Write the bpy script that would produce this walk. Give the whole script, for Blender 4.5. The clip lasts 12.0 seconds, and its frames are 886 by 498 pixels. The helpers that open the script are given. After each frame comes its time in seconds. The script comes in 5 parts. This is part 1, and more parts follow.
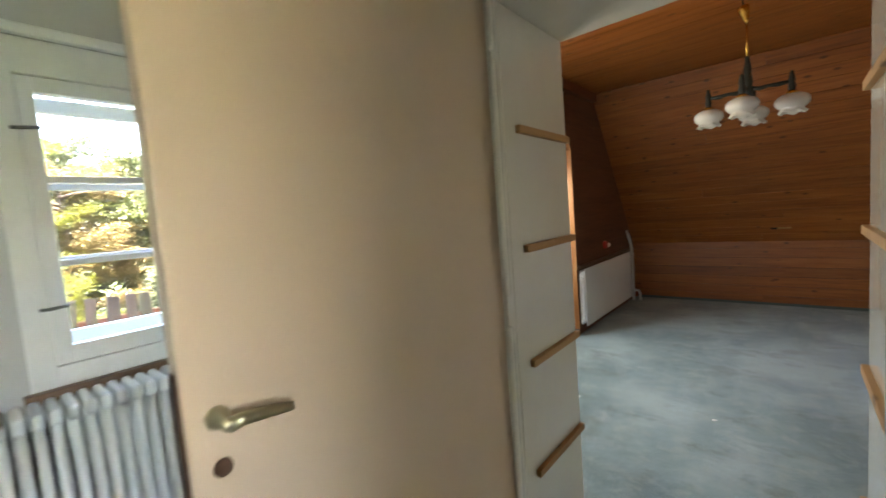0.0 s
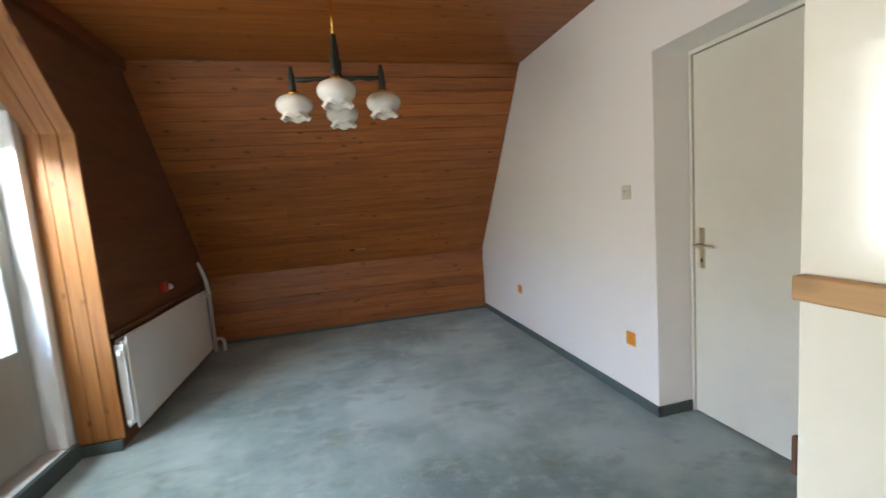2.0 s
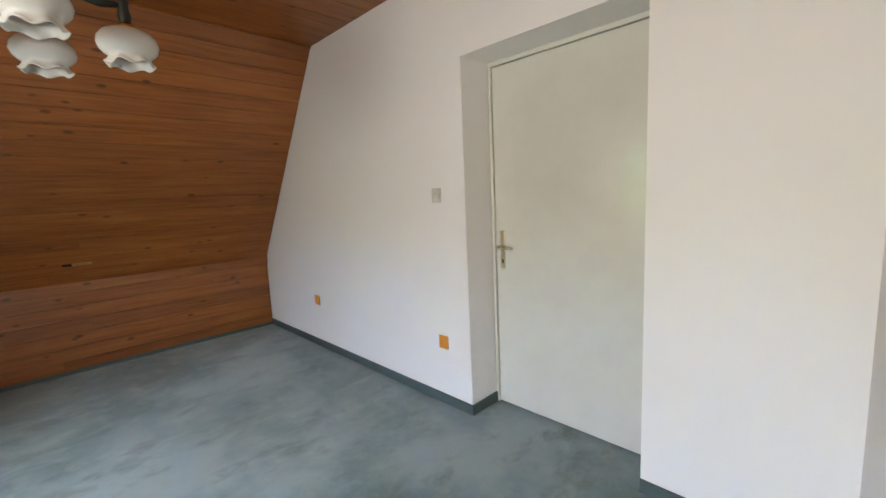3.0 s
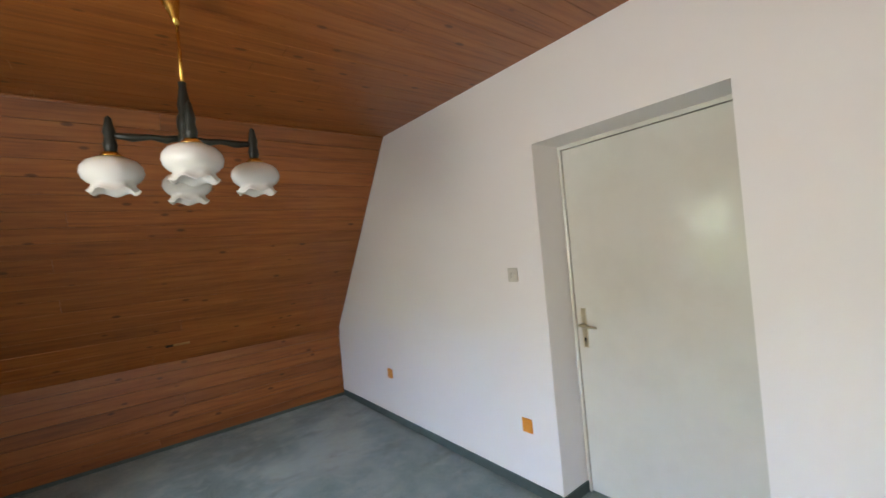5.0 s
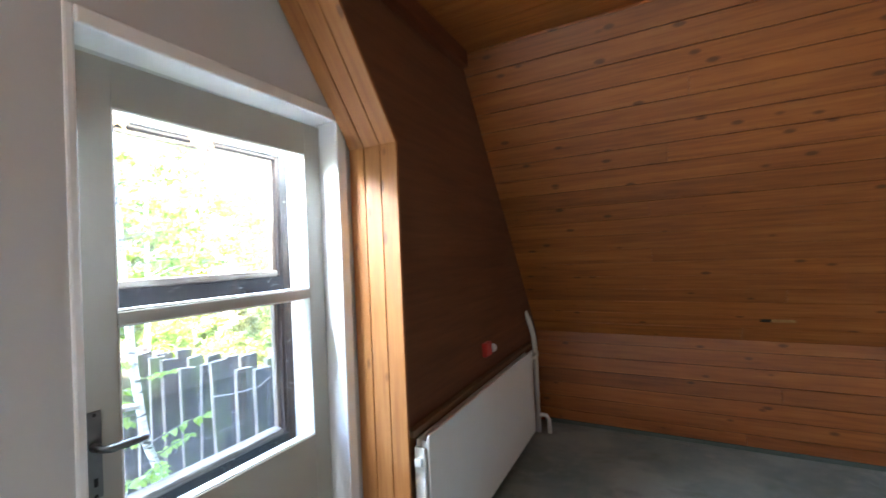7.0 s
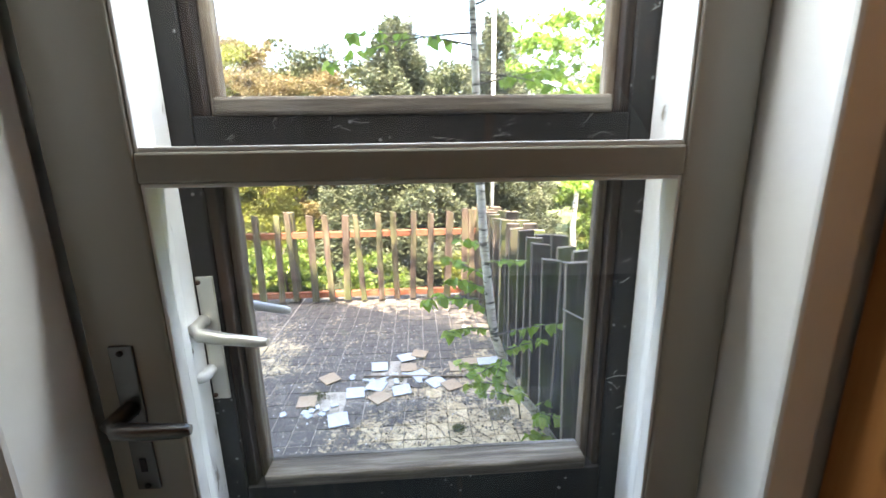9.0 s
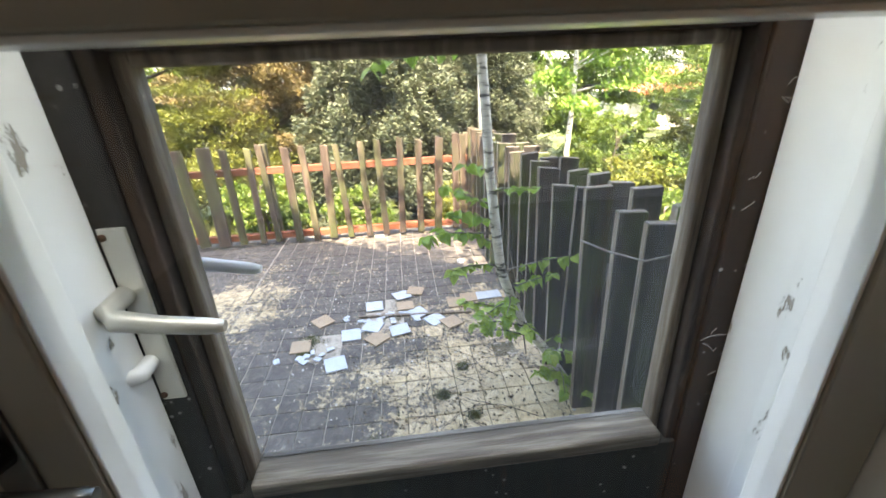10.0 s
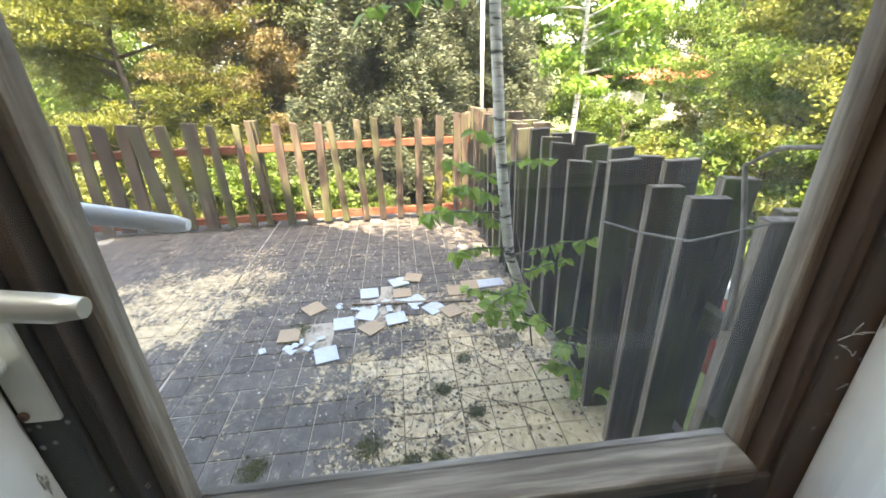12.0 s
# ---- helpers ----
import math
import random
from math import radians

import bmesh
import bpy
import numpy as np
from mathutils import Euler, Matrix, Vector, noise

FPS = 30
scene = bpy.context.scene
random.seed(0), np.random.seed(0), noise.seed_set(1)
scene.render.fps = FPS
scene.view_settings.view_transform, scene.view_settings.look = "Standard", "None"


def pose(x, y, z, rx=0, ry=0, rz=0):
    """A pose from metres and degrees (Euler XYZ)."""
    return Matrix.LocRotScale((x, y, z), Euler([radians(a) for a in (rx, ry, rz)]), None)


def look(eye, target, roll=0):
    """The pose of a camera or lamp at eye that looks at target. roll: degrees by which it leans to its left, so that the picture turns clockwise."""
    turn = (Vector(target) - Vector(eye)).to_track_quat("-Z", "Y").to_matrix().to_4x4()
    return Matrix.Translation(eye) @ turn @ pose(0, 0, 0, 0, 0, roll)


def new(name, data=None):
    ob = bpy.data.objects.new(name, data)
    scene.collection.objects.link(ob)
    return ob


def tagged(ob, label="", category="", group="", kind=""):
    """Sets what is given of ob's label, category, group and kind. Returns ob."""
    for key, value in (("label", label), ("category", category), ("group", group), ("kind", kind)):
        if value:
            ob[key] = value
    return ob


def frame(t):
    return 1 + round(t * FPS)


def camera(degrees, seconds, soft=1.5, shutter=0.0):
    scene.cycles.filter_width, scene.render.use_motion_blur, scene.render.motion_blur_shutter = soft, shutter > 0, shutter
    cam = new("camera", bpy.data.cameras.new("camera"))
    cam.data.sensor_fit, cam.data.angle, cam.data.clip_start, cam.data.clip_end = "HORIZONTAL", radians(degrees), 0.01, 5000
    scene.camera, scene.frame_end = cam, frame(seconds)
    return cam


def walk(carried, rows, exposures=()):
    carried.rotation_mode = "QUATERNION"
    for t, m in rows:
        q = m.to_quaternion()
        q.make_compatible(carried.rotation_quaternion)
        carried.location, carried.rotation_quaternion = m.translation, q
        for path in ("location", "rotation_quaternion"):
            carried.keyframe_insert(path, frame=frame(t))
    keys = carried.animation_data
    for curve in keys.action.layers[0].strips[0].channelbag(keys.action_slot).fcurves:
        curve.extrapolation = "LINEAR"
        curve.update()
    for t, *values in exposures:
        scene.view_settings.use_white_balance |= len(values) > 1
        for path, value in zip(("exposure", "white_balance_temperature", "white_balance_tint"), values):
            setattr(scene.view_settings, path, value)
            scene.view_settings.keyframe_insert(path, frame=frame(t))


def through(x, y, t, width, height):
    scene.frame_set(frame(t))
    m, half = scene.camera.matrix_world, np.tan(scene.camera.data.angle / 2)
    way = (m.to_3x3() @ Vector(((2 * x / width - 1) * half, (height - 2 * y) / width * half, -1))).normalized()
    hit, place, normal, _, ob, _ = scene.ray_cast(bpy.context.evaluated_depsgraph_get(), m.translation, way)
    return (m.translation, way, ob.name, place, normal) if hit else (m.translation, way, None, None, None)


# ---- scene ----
cam = camera(94.9, 12.0, shutter=0.2)
PATH = [
    (0, (-0.483, 2.344, 1.317), (-1.784, 3.854, 1.153), -4.5),
    (0.3, (-0.568, 2.531, 1.329), (-1.578, 4.248, 1.152), -5.2),
    (0.8, (-0.665, 2.817, 1.312), (-1.222, 4.728, 1.119), -5.7),
    (1, (-0.714, 2.943, 1.302), (-1.102, 4.896, 1.115), -5.8),
    (1.5, (-0.768, 3.225, 1.28), (-0.723, 5.211, 1.052), -5.3),
    (1.8, (-0.75, 3.425, 1.291), (-0.464, 5.394, 1.081), -5.0),
    (2, (-0.741, 3.511, 1.299), (-0.261, 5.441, 1.089), -4.4),
    (2.5, (-0.738, 3.712, 1.287), (0.328, 5.379, 0.997), -3.3),
    (2.7, (-0.743, 3.788, 1.282), (0.52, 5.307, 0.968), -3.2),
    (4.3, (-0.839, 3.974, 1.406), (0.71, 5.235, 1.296), -3.3),
    (4.5, (-0.857, 3.977, 1.391), (0.645, 5.295, 1.317), -3.6),
    (5, (-0.884, 3.949, 1.478), (0.353, 5.521, 1.486), -5.3),
    (5.3, (-0.867, 3.936, 1.491), (0.133, 5.668, 1.505), -6.8),
    (5.5, (-0.853, 3.966, 1.491), (-0.048, 5.796, 1.564), -6.5),
    (6, (-0.857, 4.254, 1.453), (-0.582, 6.233, 1.538), -6.1),
    (6.5, (-0.951, 4.596, 1.431), (-1.33, 6.558, 1.499), -4.4),
    (7, (-1.204, 4.895, 1.396), (-2.139, 6.662, 1.423), -2.5),
    (7.5, (-1.411, 5.237, 1.368), (-2.798, 6.677, 1.311), -1.0),
    (7.7, (-1.491, 5.375, 1.374), (-3.014, 6.667, 1.274), -0.6),
    (9.3, (-2.017, 5.762, 1.259), (-3.945, 5.752, 0.728), -1.5),
    (9.5, (-2.047, 5.756, 1.252), (-3.963, 5.733, 0.678), -1.9),
    (10, (-2.183, 5.705, 1.217), (-4.017, 5.878, 0.432), -2.7),
    (10.5, (-2.281, 5.686, 1.169), (-4.016, 5.961, 0.212), -2.0),
    (11, (-2.312, 5.707, 1.133), (-4.024, 5.963, 0.131), -0.9),
    (11.5, (-2.334, 5.711, 1.095), (-4.078, 5.917, 0.138), -1.3),
    (12, (-2.335, 5.698, 1.116), (-4.145, 5.881, 0.285), -1.7),
]
EXPOSURES = [(0.0, 5.15, 7100, 9), (0.6, 5.6, 6350, 8), (1.1, 5.65, 6150, 8), (1.6, 5.6, 6500, 7), (2.5, 5.75, 6500, 7), (4.5, 5.6, 6400, 8), (5.5, 5.85, 6250, 8), (6.2, 6.0, 6200, 8), (7.0, 5.8, 6050, 9), (7.7, 5.25, 6450, 9), (9.3, 3.6, 7500, 11), (10.4, 3.5, 7800, 10), (12.0, 3.45, 8000, 9)]
walk(cam, [(t, look(eye, target, roll)) for t, eye, target, roll in PATH], EXPOSURES)

# ---- daylight ----
SUN_EL, SUN_AZ = 63.0, 0.0      # degrees above the horizon; turned from east towards south
world = bpy.data.worlds.new("sky")
scene.world = world
world.use_nodes = True
wn = world.node_tree
sky = wn.nodes.new("ShaderNodeTexSky")
sky.sky_type, sky.sun_disc = "NISHITA", False
sky.sun_elevation, sky.sun_rotation = radians(SUN_EL), radians(90 + SUN_AZ)
sky.air_density, sky.dust_density = 1.0, 2.0
wn.links.new(sky.outputs["Color"], wn.nodes["Background"].inputs["Color"])
wn.nodes["Background"].inputs["Strength"].default_value = 0.15
sun_data = bpy.data.lights.new("sun", "SUN")
sun_data.energy, sun_data.angle, sun_data.color = 3.6, radians(0.6), (1.0, 0.93, 0.82)
sun = new("sun", sun_data)
sdir = Vector((math.cos(radians(SUN_EL)) * math.cos(radians(SUN_AZ)), -math.cos(radians(SUN_EL)) * math.sin(radians(SUN_AZ)), math.sin(radians(SUN_EL))))
sun.matrix_world = look(sdir * 30, (0, 0, 0))

# fill lamp in the opening of an unseen, added window of the attic room
opening = bpy.data.lights.new("fill_in_added_window", "AREA")
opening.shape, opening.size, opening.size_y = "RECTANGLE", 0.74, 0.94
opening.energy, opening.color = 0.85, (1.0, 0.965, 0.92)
new("fill_in_added_window", opening).matrix_world = look((-2.41, 4.50, 1.40), (-1.0, 4.50, 1.40))
# added sky lamp, hidden in the balcony door's head between its two leaves
head = bpy.data.lights.new("fill_in_door_head", "AREA")
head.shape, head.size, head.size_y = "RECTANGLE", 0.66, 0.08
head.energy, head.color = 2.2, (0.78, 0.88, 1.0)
new("fill_in_door_head", head).matrix_world = look((-2.552, 5.76, 1.884), (-1.75, 5.80, 1.42))


# ---- materials ----
class Mat:
    """A node material with a principled shader and short ways to add to it."""

    def __init__(self, name, rough=0.6, metal=0.0, coat=0.0):
        self.m = bpy.data.materials.new(name)
        self.m.use_nodes = True
        self.t = self.m.node_tree
        self.b = self.t.nodes["Principled BSDF"]
        self.b.inputs["Roughness"].default_value = rough
        self.b.inputs["Metallic"].default_value = metal
        self.b.inputs["Coat Weight"].default_value = coat
        self.b.inputs["Coat Roughness"].default_value = 0.15

    def n(self, kind, **values):
        node = self.t.nodes.new(kind)
        for k, v in values.items():
            node.inputs[k].default_value = v
        return node

    def link(self, a, b):
        self.t.links.new(a, b)

    def coords(self, scale=(1, 1, 1), world_space=False, shift=0.0):
        """Coordinates in metres; shift moves the pattern from object to object."""
        out = self.n("ShaderNodeNewGeometry").outputs["Position"] if world_space else self.n("ShaderNodeTexCoord").outputs["Object"]
        mp = self.n("ShaderNodeMapping")
        mp.inputs["Scale"].default_value = scale
        if shift:
            info = self.n("ShaderNodeObjectInfo")
            mul = self.n("ShaderNodeVectorMath")
            mul.operation = "SCALE"
            self.link(info.outputs["Random"], mul.inputs["Scale"])
            mul.inputs[0].default_value = (shift, shift * 0.7, shift * 1.3)
            add = self.n("ShaderNodeVectorMath")
            self.link(out, add.inputs[0])
            self.link(mul.outputs[0], add.inputs[1])
            out = add.outputs[0]
        self.link(out, mp.inputs["Vector"])
        return mp.outputs["Vector"]

    def noise(self, vec, scale, detail=4.0, rough=0.55):
        nd = self.n("ShaderNodeTexNoise", Scale=scale, Detail=detail, Roughness=rough)
        self.link(vec, nd.inputs["Vector"])
        return nd.outputs["Fac"]

    def ramp(self, fac, stops):
        r = self.n("ShaderNodeValToRGB")
        r.color_ramp.elements[0].position, r.color_ramp.elements[1].position = stops[0][0], stops[-1][0]
        r.color_ramp.elements[0].color, r.color_ramp.elements[1].color = (*stops[0][1], 1), (*stops[-1][1], 1)
        for p, c in stops[1:-1]:
            r.color_ramp.elements.new(p).color = (*c, 1)
        self.link(fac, r.inputs["Fac"])
        return r.outputs["Color"]

    def mix(self, fac, a, b, kind="MIX"):
        x = self.n("ShaderNodeMix")
        x.data_type, x.blend_type = "RGBA", kind
        for value, slot in ((fac, 0), (a, 6), (b, 7)):
            if isinstance(value, (int, float)):
                x.inputs[slot].default_value = value
            elif isinstance(value, tuple):
                x.inputs[slot].default_value = (*value, 1)
            else:
                self.link(value, x.inputs[slot])
        return x.outputs[2]

    def math(self, op, a, b=0.0):
        x = self.n("ShaderNodeMath")
        x.operation = op
        for i, v in enumerate((a, b)):
            if isinstance(v, (int, float)):
                x.inputs[i].default_value = v
            else:
                self.link(v, x.inputs[i])
        return x.outputs[0]

    def colour(self, c):
        if isinstance(c, tuple):
            self.b.inputs["Base Color"].default_value = (*c, 1)
        else:
            self.link(c, self.b.inputs["Base Color"])
        return self

    def bump(self, height, strength=0.3, distance=0.002):
        b = self.n("ShaderNodeBump", Strength=strength, Distance=distance)
        self.link(height, b.inputs["Height"])
        self.link(b.outputs["Normal"], self.b.inputs["Normal"])
        return self

    def vary(self, value, amount=0.25, source="Random", node="ShaderNodeObjectInfo"):
        """Brightness that differs from piece to piece."""
        info = self.n(node)
        f = self.math("MULTIPLY_ADD", info.outputs[source], amount)
        f.node.inputs[2].default_value = 1 - amount / 2
        return self.mix(1.0, value, f, "MULTIPLY")


def wood(name, dark, mid, light, along=0, rough=0.42, coat=0.15, knots=True, vary=0.3):
    """Stained boards: fibres run along one axis of the object."""
    m = Mat(name, rough, coat=coat)
    s = [9.0, 9.0, 9.0]
    s[along] = 0.55
    v = m.coords(tuple(s), shift=40.0)
    fib = m.noise(v, 5.0, 6.0, 0.62)
    wide = m.noise(v, 1.1, 3.0)
    c = m.ramp(m.math("ADD", m.math("MULTIPLY", fib, 0.6), m.math("MULTIPLY", wide, 0.4)), [(0.3, dark), (0.5, mid), (0.72, light)])
    if knots:
        k = [10.0, 10.0, 10.0]
        k[along] = 4.6
        vo = m.n("ShaderNodeTexVoronoi", Scale=1.0, Randomness=1.0)
        m.link(m.coords(tuple(k), shift=40.0), vo.inputs["Vector"])
        kf = m.ramp(vo.outputs["Distance"], [(0.0, (1, 1, 1)), (0.09, (0.9, 0.9, 0.9)), (0.15, (0, 0, 0))])
        c = m.mix(m.math("MULTIPLY", kf, 0.75), c, tuple(x * 0.3 for x in dark))
    m.colour(m.vary(c, vary))
    m.bump(fib, 0.25, 0.0015)
    return m.m


def plaster(name, base, rough=0.75):
    m = Mat(name, rough)
    v = m.coords(world_space=True)
    big, fine = m.noise(v, 1.3, 5.0), m.noise(v, 90.0, 3.0)
    c = m.mix(m.math("MULTIPLY", big, 0.25), base, tuple(x * 0.86 for x in base))
    m.colour(c)
    m.bump(m.math("ADD", m.noise(v, 7.0, 4.0), m.math("MULTIPLY", fine, 0.4)), 0.25, 0.004)
    return m.m


def enamel(name, base, rough=0.22, dirt=0.12, grime=(0.35, 0.32, 0.25), coat=0.0, waves=0.12):
    """Glossy oil paint, a little uneven and dirty."""
    m = Mat(name, rough, coat=coat)
    v = m.coords(world_space=True)
    f = m.noise(v, 4.0, 6.0, 0.65)
    m.colour(m.mix(m.math("MULTIPLY", m.ramp(f, [(0.45, (0, 0, 0)), (0.75, (1, 1, 1))]), dirt), base, grime))
    m.bump(m.noise(v, 24.0, 3.0), waves, 0.003)
    return m.m


def plain(name, base, rough=0.5, metal=0.0, bump=0.0):
    m = Mat(name, rough, metal)
    v = m.coords()
    m.colour(m.mix(m.noise(v, 30.0, 4.0), tuple(x * 0.8 for x in base), tuple(min(1, x * 1.15) for x in base)))
    if bump:
        m.bump(m.noise(v, 60.0, 4.0), bump, 0.003)
    return m.m


def old_wood(name, base, pale, along=2, moss=0.0, shift=30.0):
    """Weathered timber outdoors."""
    m = Mat(name, 0.85)
    s = [14.0, 14.0, 14.0]
    s[along] = 0.9
    v = m.coords(tuple(s), shift=shift)
    f = m.noise(v, 4.0, 7.0, 0.65)
    c = m.ramp(f, [(0.32, tuple(x * 0.45 for x in base)), (0.5, base), (0.68, pale)])
    if moss:
        g = m.noise(m.coords((2, 2, 0.8), shift=shift), 2.5, 5.0)
        c = m.mix(m.math("MULTIPLY", m.ramp(g, [(0.45, (0, 0, 0)), (0.62, (1, 1, 1))]), moss), c, (0.10, 0.14, 0.03))
    m.colour(m.vary(c, 0.5))
    m.bump(f, 0.3, 0.003)
    return m.m


def leafy(name, a, b, c, through=0.35, single=False):
    """Leaves: the colour differs from leaf to leaf, and light passes through."""
    m = Mat(name, 0.5)
    source = m.n("ShaderNodeObjectInfo").outputs["Random"] if single else m.n("ShaderNodeNewGeometry").outputs["Random Per Island"]
    col = m.ramp(source, [(0.0, a), (0.5, b), (1.0, c)])
    m.colour(col)
    tr = m.n("ShaderNodeBsdfTranslucent")
    m.link(col, tr.inputs["Color"])
    mx = m.n("ShaderNodeMixShader", Fac=through)
    m.link(m.b.outputs[0], mx.inputs[1])
    m.link(tr.outputs[0], mx.inputs[2])
    m.link(mx.outputs[0], m.t.nodes["Material Output"].inputs["Surface"])
    return m.m


def pane_glass(name, dust=0.05):
    m = Mat(name, 0.05)
    nt = m.t
    clear = m.n("ShaderNodeBsdfTransparent")
    gloss = m.n("ShaderNodeBsdfGlossy", Roughness=0.02)
    film = m.n("ShaderNodeBsdfTranslucent")
    film.inputs["Color"].default_value = (0.78, 0.80, 0.82, 1)
    facing = m.n("ShaderNodeLayerWeight", Blend=0.5).outputs["Facing"]
    fres = m.math("ADD", m.math("MULTIPLY", m.math("POWER", facing, 5.0), 0.9), 0.035)
    one = m.n("ShaderNodeMixShader")
    m.link(fres, one.inputs[0])
    m.link(clear.outputs[0], one.inputs[1])
    m.link(gloss.outputs[0], one.inputs[2])
    v = m.coords()
    spot = m.ramp(m.noise(v, 3.0, 6.0, 0.7), [(0.4, (0.2, 0.2, 0.2)), (0.75, (1, 1, 1))])
    two = m.n("ShaderNodeMixShader")
    m.link(m.math("MULTIPLY", spot, dust), two.inputs[0])
    m.link(one.outputs[0], two.inputs[1])
    m.link(film.outputs[0], two.inputs[2])
    m.link(two.outputs[0], nt.nodes["Material Output"].inputs["Surface"])
    return m.m


def carpet_material():
    m = Mat("carpet_pile", 0.95)
    v = m.coords(world_space=True)
    wear = m.noise(v, 1.1, 6.0, 0.6)
    spots = m.noise(v, 9.0, 7.0, 0.7)
    pile = m.noise(v, 160.0, 2.0)
    c = m.ramp(wear, [(0.38, (0.095, 0.145, 0.145)), (0.5, (0.18, 0.245, 0.24)), (0.60, (0.29, 0.35, 0.34))])
    c = m.mix(m.math("MULTIPLY", m.ramp(spots, [(0.50, (0, 0, 0)), (0.64, (1, 1, 1))]), 0.55), c, (0.28, 0.315, 0.275))
    old = m.noise(m.coords((1, 1.6, 1), world_space=True), 2.6, 7.0, 0.68)
    c = m.mix(m.math("MULTIPLY", m.ramp(old, [(0.54, (0, 0, 0)), (0.66, (1, 1, 1))]), 0.6), c, (0.085, 0.095, 0.070))
    bare = m.noise(m.coords((0.8, 1.2, 1), world_space=True), 4.2, 8.0, 0.72)
    c = m.mix(m.math("MULTIPLY", m.ramp(bare, [(0.58, (0, 0, 0)), (0.66, (1, 1, 1))]), 0.5), c, (0.34, 0.38, 0.36))
    c = m.mix(m.math("MULTIPLY", pile, 0.5), c, (0.06, 0.085, 0.085))
    m.colour(c)
    m.b.inputs["Sheen Weight"].default_value = 0.3
    m.bump(m.math("ADD", pile, m.math("MULTIPLY", spots, 1.5)), 0.7, 0.006)
    return m.m


def buff_field(m, w):
    """Buff mask: by the house door, where the tiles' dark skin has come off, and a patch to the south."""
    sep = m.n("ShaderNodeSeparateXYZ")
    m.link(w, sep.inputs[0])
    def step(value, a, b):
        r = m.n("ShaderNodeMapRange")
        r.inputs["From Min"].default_value, r.inputs["From Max"].default_value = a, b
        m.link(value, r.inputs["Value"])
        return r.outputs[0]
    slow = m.math("MULTIPLY", m.math("SUBTRACT", m.noise(w, 1.6, 5.0, 0.6), 0.5), 1.1)
    door = m.math("MULTIPLY", step(m.math("ADD", sep.outputs[1], slow), 5.0, 5.95), step(m.math("ADD", sep.outputs[0], slow), -5.2, -3.9))
    away = m.n("ShaderNodeVectorMath")
    away.operation = "DISTANCE"
    m.link(w, away.inputs[0])
    away.inputs[1].default_value = (-4.75, 4.2, -0.24)
    south = step(m.math("ADD", away.outputs["Value"], slow), 0.85, 0.4)
    edge = m.math("ADD", m.math("MULTIPLY", m.noise(w, 6.0, 6.0, 0.65), 0.5), m.math("MULTIPLY", m.noise(w, 38.0, 6.0, 0.72), 0.55))
    return m.math("ADD", edge, m.math("ADD", m.math("MULTIPLY", door, 0.225), m.math("MULTIPLY", south, 0.13)))


def tile_material():
    """Frost-worn terrace tiles: buff clay under a dark weathered skin that flakes off in patches."""
    m = Mat("worn_tile", 0.75)
    w = m.coords(world_space=True)
    clay = m.ramp(m.noise(w, 22.0, 7.0, 0.7), [(0.3, (0.30, 0.23, 0.14)), (0.5, (0.55, 0.43, 0.26)), (0.72, (0.70, 0.59, 0.40))])
    skin = m.ramp(m.noise(w, 16.0, 7.0, 0.7), [(0.32, (0.050, 0.043, 0.038)), (0.52, (0.092, 0.079, 0.069)), (0.72, (0.19, 0.165, 0.14))])
    info = m.n("ShaderNodeObjectInfo")
    edge = m.math("ADD", buff_field(m, w), m.math("MULTIPLY", info.outputs["Random"], 0.04))
    f = m.ramp(edge, [(0.63, (0, 0, 0)), (0.70, (1, 1, 1))])
    c = m.mix(f, skin, clay)
    pale = m.ramp(m.noise(w, 26.0, 8.0, 0.75), [(0.57, (0, 0, 0)), (0.63, (1, 1, 1))])
    c = m.mix(m.math("MULTIPLY", pale, 0.45), c, (0.44, 0.38, 0.30))
    dark = m.ramp(m.noise(m.coords((1.1, 0.9, 1), world_space=True), 34.0, 7.0, 0.75), [(0.57, (0, 0, 0)), (0.64, (1, 1, 1))])
    c = m.mix(m.math("MULTIPLY", dark, 0.6), c, (0.075, 0.066, 0.05))
    moss = m.ramp(m.noise(w, 5.0, 6.0, 0.65), [(0.62, (0, 0, 0)), (0.74, (1, 1, 1))])
    c = m.mix(m.math("MULTIPLY", moss, 0.55), c, (0.08, 0.085, 0.035))
    m.colour(m.vary(c, 0.22))
    m.bump(m.math("ADD", m.noise(w, 45.0, 5.0), f), 0.6, 0.004)
    return m.m


def joint_material():
    """Bedding between the tiles: pale lime where the skin holds, dark litter where it is gone."""
    m = Mat("terrace_screed", 0.95)
    w = m.coords(world_space=True)
    f = m.ramp(buff_field(m, w), [(0.60, (0, 0, 0)), (0.68, (1, 1, 1))])
    lime = m.ramp(m.noise(w, 9.0, 7.0, 0.7), [(0.34, (0.14, 0.12, 0.095)), (0.48, (0.44, 0.39, 0.32))])
    litter = m.ramp(m.noise(w, 12.0, 6.0, 0.7), [(0.35, (0.045, 0.045, 0.02)), (0.6, (0.13, 0.105, 0.06))])
    m.colour(m.mix(f, lime, litter))
    m.bump(m.noise(w, 60.0, 5.0), 0.8, 0.006)
    return m.m


def ground_material(name, a, b):
    m = Mat(name, 0.95)
    w = m.coords(world_space=True)
    c = m.ramp(m.noise(w, 1.5, 8.0, 0.7), [(0.3, a), (0.7, b)])
    m.colour(c)
    m.bump(m.noise(w, 30.0, 5.0), 0.8, 0.03)
    return m.m


